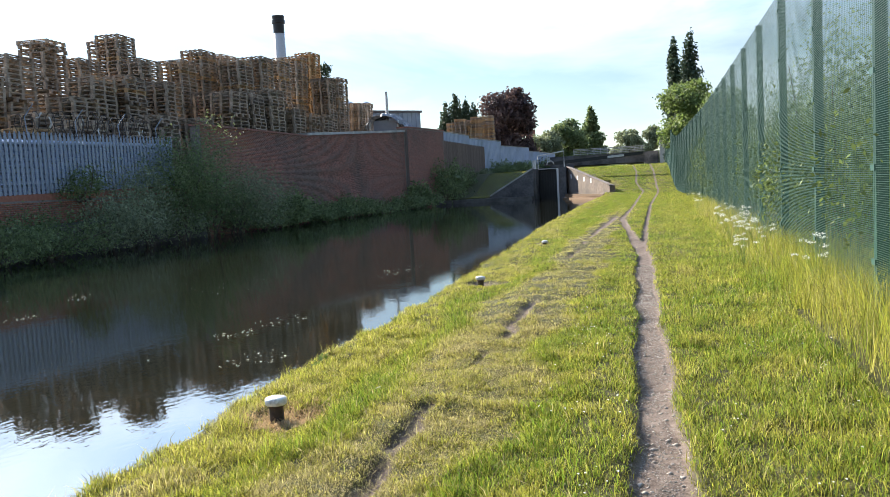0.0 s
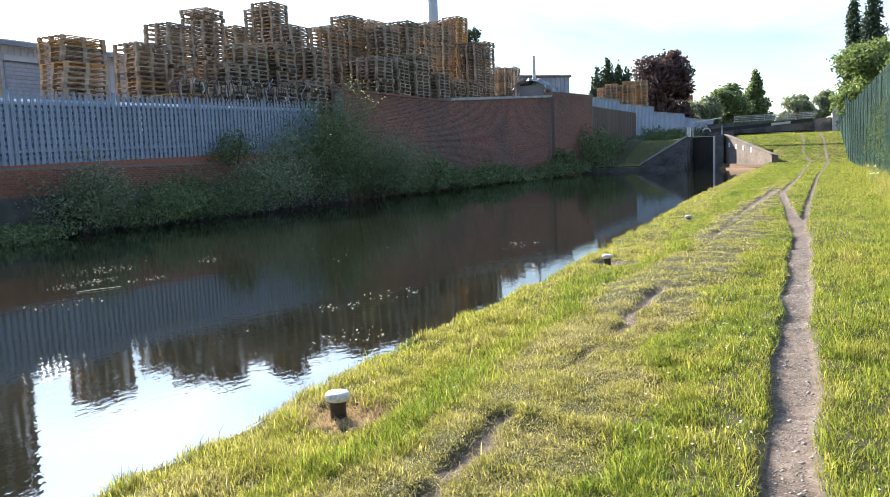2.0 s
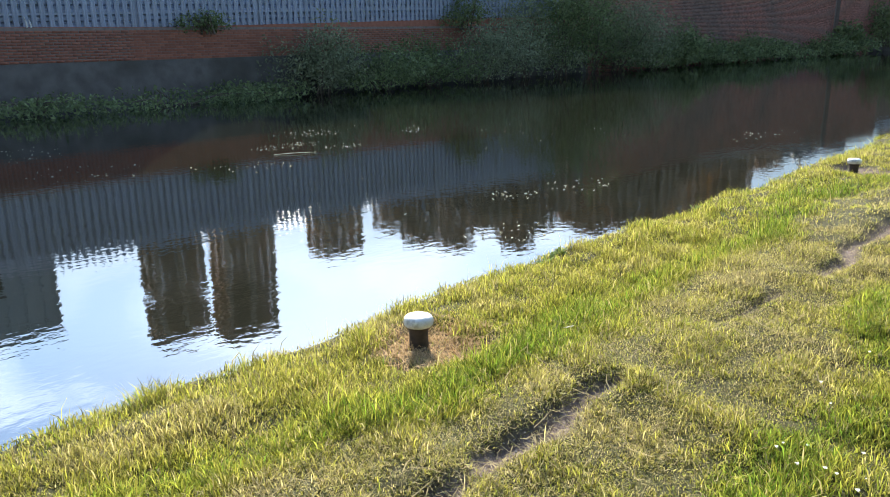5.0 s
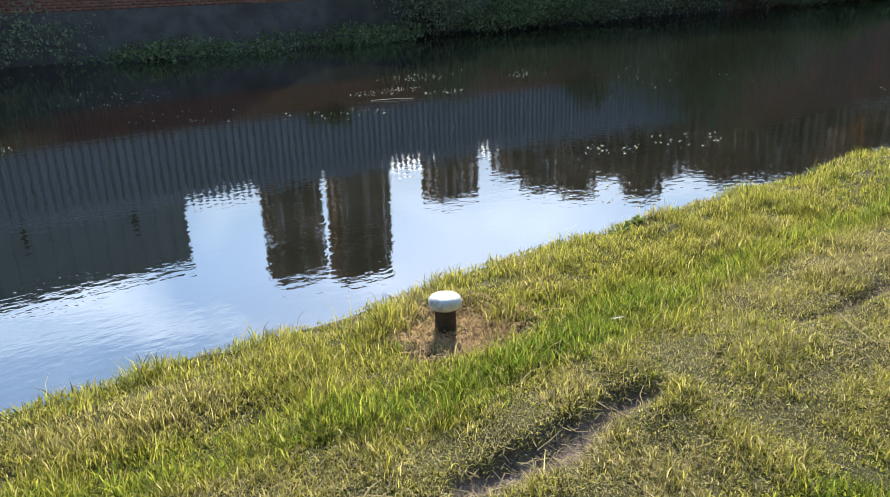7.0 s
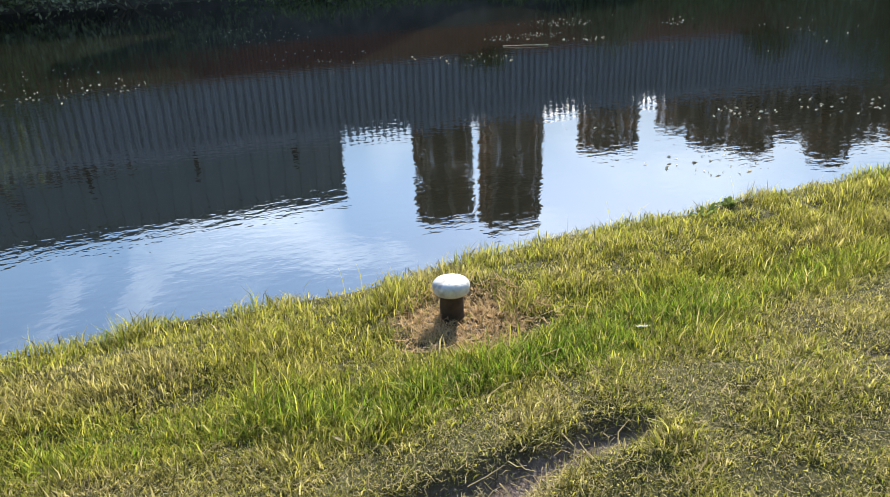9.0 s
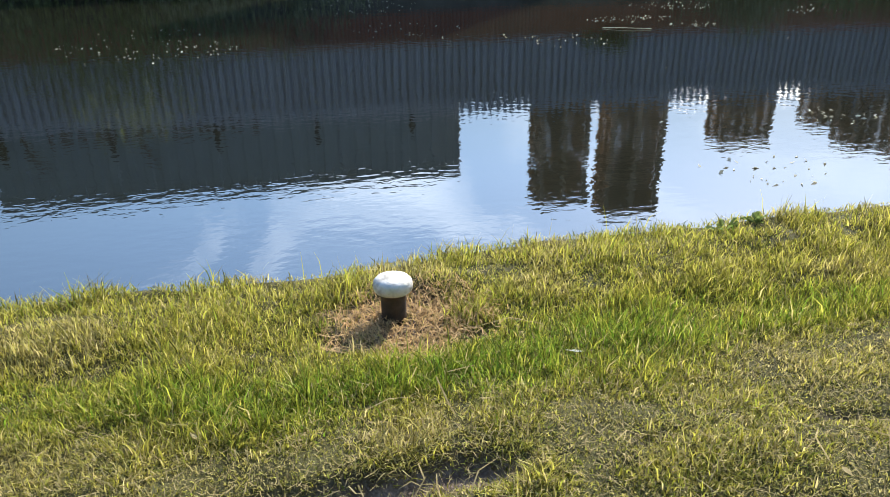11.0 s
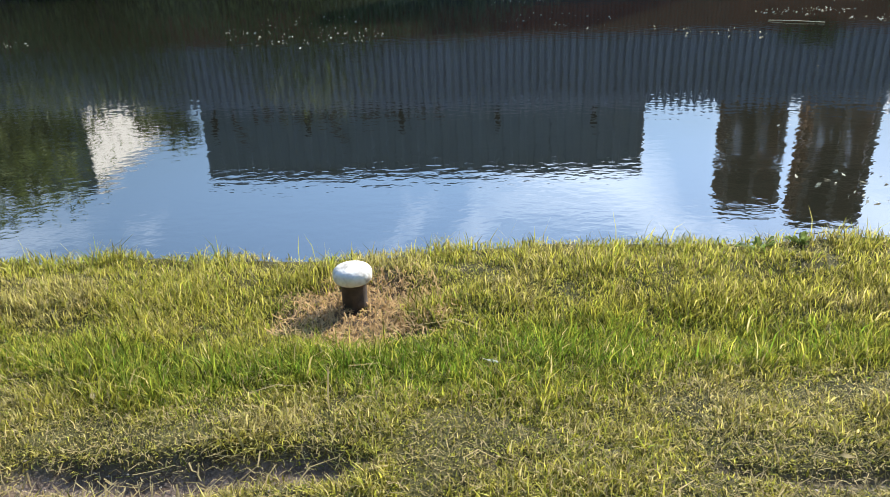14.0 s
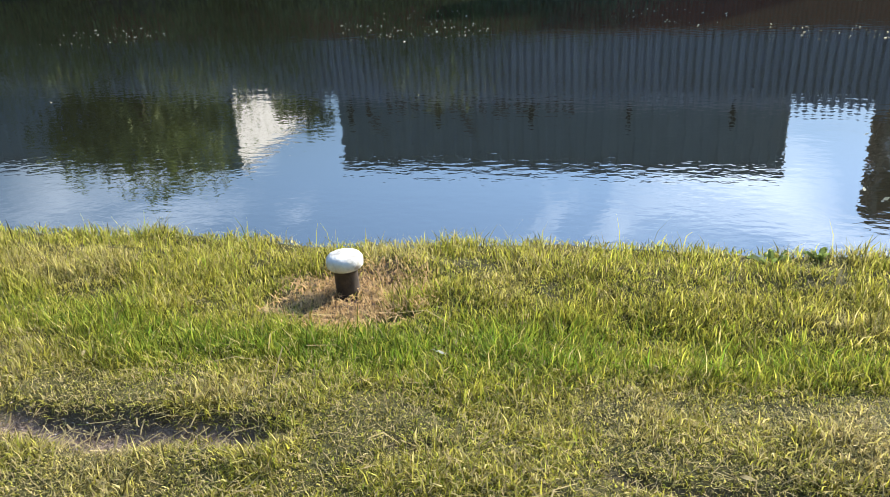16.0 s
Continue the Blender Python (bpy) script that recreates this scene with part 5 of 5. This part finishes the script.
def pebbles(name, count, seed, x_of, spread, y0, y1, lo, hi):
    r = np.random.default_rng(seed)
    y = r.uniform(y0, y1, count)
    x = x_of(y) + r.uniform(-spread, spread, count)
    k = r.random(count) < soil_at(x, y)
    x, y = x[k], y[k]
    n = len(x)
    z = land_z(x, y)
    s = r.uniform(lo, hi, n) * r.uniform(0.5, 1, n)
    oct_ = np.array([(1, 0, 0), (0, 1, 0), (-1, 0, 0), (0, -1, 0), (0, 0, 0.6), (0, 0, -0.4)])
    v = np.stack([x, y, z], 1)[:, None] + oct_[None] * s[:, None, None] * r.uniform(0.6, 1.3, (n, 6, 1))
    t = np.array([(0, 1, 4), (1, 2, 4), (2, 3, 4), (3, 0, 4), (1, 0, 5), (2, 1, 5), (3, 2, 5), (0, 3, 5)])
    f = (t[None] + 6 * np.arange(n)[:, None, None]).reshape(-1, 3)
    tagged(new(name, soup(name, v.reshape(-1, 3), f, M_PEBBLE)), "small stones trodden into the earth path", "pebbles", kind="stuff")


pebbles("pebbles", 9000, 61, lambda y: np.interp(y, *PATH_L), 0.17, 2.5, 14, 0.003, 0.012)
pebbles("pebbles", 260, 62, lambda y: np.interp(y, *PATH_L), 0.17, 2.5, 11, 0.012, 0.028)
pebbles("pebbles", 1500, 63, lambda y: np.interp(y, *RUT), 0.2, 2.8, 9.5, 0.003, 0.010)


# ---- floating weed and debris ----
def floats(name, patches, seed):
    r = np.random.default_rng(seed)
    P = []
    for x, y, rx, ry, n in patches:
        a, d = r.uniform(0, 6.28, n), np.sqrt(r.random(n))
        P.append(np.stack([x + rx * d * np.cos(a), y + ry * d * np.sin(a), np.full(n, WATER_Z + 0.004)], 1))
    P = np.concatenate(P)
    n = len(P)
    keep = r.random(n) < 0.5
    P, n = P[keep], int(keep.sum())
    a, s = r.uniform(0, 6.28, n), r.uniform(0.006, 0.028, n)
    d = np.stack([np.cos(a) * s, np.sin(a) * s, r.uniform(0, 0.012, n)], 1)
    e = np.stack([-np.sin(a) * s * 0.4, np.cos(a) * s * 0.4, r.uniform(0, 0.008, n)], 1)
    v = np.stack([P - d, P + e, P + d, P - e], 1).reshape(-1, 3)
    tagged(new(name, soup(name, v, np.arange(4 * n).reshape(-1, 4), M_WEED)), "pale leaves and scum floating on the canal", "floating weed", kind="stuff")


M_WEED = mat("floating_leaf", (0.42, 0.41, 0.30), (0.66, 0.64, 0.52), 20, 0.8, 0, island=0.4, spec=0.2, translucent=0.3)

floats("floating_weed", ((-12.4, 11.2, 0.5, 0.9, 150), (-11.2, 9.9, 0.35, 0.7, 120), (-10.5, 10.5, 0.3, 0.4, 50), (-11.3, 13.1, 0.5, 0.7, 50), (-11.2, 6.5, 0.9, 0.8, 70), (-9.9, 7.8, 0.4, 0.4, 25), (-5.4, 10.1, 0.35, 0.7, 80),
                        (-5.6, 9.2, 0.3, 0.4, 40), (-4.5, 7.8, 0.35, 0.5, 50), (-5.7, 16.4, 0.5, 1.2, 60), (-14.0, 6.0, 1.2, 1.3, 150), (-10.4, 3.5, 0.8, 0.7, 90), (-10.5, 2.4, 0.7, 0.5, 50), (-11.6, 2.6, 0.9, 1.0, 80),
                        (-10.6, -1.8, 0.9, 1.0, 90), (-9.7, 8.4, 0.5, 0.5, 40), (-9.0, 14.3, 1.6, 1.2, 50), (-10, 12, 5, 9, 30), (-10, 2, 5, 8, 30), (-15.5, 25, 1.5, 4, 40)), 71)
fl = part("floating_stick", Geo().tube([(-10.5, 9.15, WATER_Z + 0.01), (-10.35, 9.4, WATER_Z + 0.02), (-10.2, 9.75, WATER_Z + 0.012)], 0.005, 5), M_WEED)
tagged(fl, "pale stick floating on the canal", "stick")


# ---- wild plants ----
def leafy_plant(x, y, seed, n=16, size=0.10, label="broad-leaved dock plant at the water's edge"):
    rnd = random.Random(seed)
    p = empty("dock_plant", (x, y, ground_at(x, y)), label, "plant")
    for k in range(n):
        a, up = rnd.uniform(0, 6.28), rnd.uniform(0.15, 1.1)
        s = size * rnd.uniform(0.6, 1.2)
        d = Vector((math.cos(a) * math.cos(up), math.sin(a) * math.cos(up), math.sin(up)))
        side = Vector((-math.sin(a), math.cos(a), 0)) * s * 0.26
        g = Geo()
        st = d * s * 0.4
        q = [st, st + d * s * 0.35, st + d * s * 0.75, st + d * s * 1.1 - Vector((0, 0, s * 0.22))]
        wd = (0.15, 1.0, 0.9, 0.1)
        for i in range(3):
            g.face(q[i] - side * wd[i], q[i] + Vector((0, 0, -0.01)), q[i + 1] + Vector((0, 0, -0.01)), q[i + 1] - side * wd[i + 1])
            g.face(q[i] + Vector((0, 0, -0.01)), q[i] + side * wd[i], q[i + 1] + side * wd[i + 1], q[i + 1] + Vector((0, 0, -0.01)))
        g.tube([(0, 0, -0.02), st], 0.003, 4)
        part("leaf", g, M_LEAF_LIGHT, p)


leafy_plant(-3.17, 6.66, 1, 14, 0.065)
leafy_plant(-3.2, 6.85, 2, 12, 0.055)
leafy_plant(-3.18, 8.9, 3, 8, 0.05)


def cow_parsley(x, y, h, seed):
    rnd = random.Random(seed)
    p = empty("cow_parsley", (x, y, ground_at(x, y)), "cow parsley with white flower heads by the fence", "wild flower", "cow parsley along the fence")
    for k in range(rnd.randint(9, 13)):
        top = Vector((rnd.uniform(-0.2, 0.2), rnd.uniform(-0.35, 0.35), h * rnd.uniform(0.45, 0.85)))
        part("stalk", Geo().tube([(0, 0, 0), top * 0.5 + Vector((0, 0, 0.05)), top], [0.003, 0.0025, 0.0015], 5), M_STALK, p)
        g = Geo()
        for j in range(20):
            a, d = rnd.uniform(0, 6.28), 0.05 * math.sqrt(rnd.random())
            c = top + Vector((math.cos(a) * d, math.sin(a) * d, 0.04 - d * 0.45 + rnd.uniform(-0.015, 0.015)))
            r0 = rnd.uniform(0.005, 0.009)
            t0, t1 = rnd.uniform(-1.1, 1.1), rnd.uniform(-1.1, 1.1)
            g.face(*[c + Vector((r0 * math.cos(b), r0 * math.sin(b), r0 * (t0 * math.cos(b) + t1 * math.sin(b)))) for b in (0, 1.26, 2.51, 3.77, 5.03)])
        part("flower_head", g, M_PETAL, p)


for k, (x, y, h) in enumerate(((1.55, 13.4, 0.75), (1.4, 14.6, 0.8), (1.62, 15.6, 0.85), (1.35, 16.4, 0.7), (1.6, 18.0, 0.8), (1.45, 21.0, 0.7), (1.2, 12.4, 0.6), (1.7, 9.6, 0.8), (1.3, 30, 0.8))):
    cow_parsley(x, y, h, 80 + k)


def daisies(x0, x1, y0, y1, count, seed):
    r = np.random.default_rng(seed)
    x, y = r.uniform(x0, x1, count), r.uniform(y0, y1, count)
    k = (soil_at(x, y) < 0.1) & (wobble(x, y, 0.9) > 0.1)
    x, y = x[k], y[k]
    n = len(x)
    z = land_z(x, y) + r.uniform(0.03, 0.06, n)
    s = r.uniform(0.004, 0.009, n)
    a = np.arange(6) * np.pi / 3
    ringv = np.stack([np.cos(a), np.sin(a), 0.3 * np.sin(2 * a)], 1)
    v = np.stack([x, y, z], 1)[:, None] + ringv[None] * s[:, None, None]
    tagged(new("clover_flowers", soup("clover_flowers", v.reshape(-1, 3), np.arange(6 * n).reshape(-1, 6), M_PETAL)), "tiny white clover flowers in the lawn", "flowers", kind="stuff")


daisies(-0.9, -0.2, 3.2, 9.0, 240, 91)
daisies(0.3, 1.4, 3.5, 10.0, 200, 92)

# feather and fallen leaves on the turf
fe = part("feather", Geo().face((0, 0, 0), (0.02, 0.012, 0.006), (0.07, 0.008, 0.012), (0.085, 0, 0.01), (0.05, -0.012, 0.008)).tube([(-0.02, 0, 0.003), (0.08, 0, 0.012)], 0.0015, 4), M_PETAL, m=pose(-2.117, 5.423, ground_at(-2.117, 5.423) + 0.03, 0, 0, 60) @ Matrix.Scale(0.6, 4))
tagged(fe, "small white feather lying on the grass", "feather")
for k, (x, y) in enumerate(((-1.35, 5.9), (-1.62, 6.35), (-1.1, 5.0), (-1.9, 4.2), (-1.2, 7.1))):
    lf = part("fallen_leaf", Geo().face((0, 0, 0), (0.02, 0.015, 0.008), (0.06, 0.012, 0.003), (0.08, 0, 0.006), (0.05, -0.014, 0.01), (0.02, -0.012, 0.004)), M_STRAW, m=pose(x, y, ground_at(x, y) + 0.025, 5, 0, k * 70) @ Matrix.Scale(0.55, 4))
    tagged(lf, "pale dry leaf lying on the turf", "leaf", "fallen leaves")

# single bricks of the low wall
for y, z, brick_l in near_rows:
    part("brick", brick_me if brick_l > 0.15 else half_me, None, wall_low, m=pose(-18.82 + 0.003 * math.sin(y * 37 + z * 91), y, z))
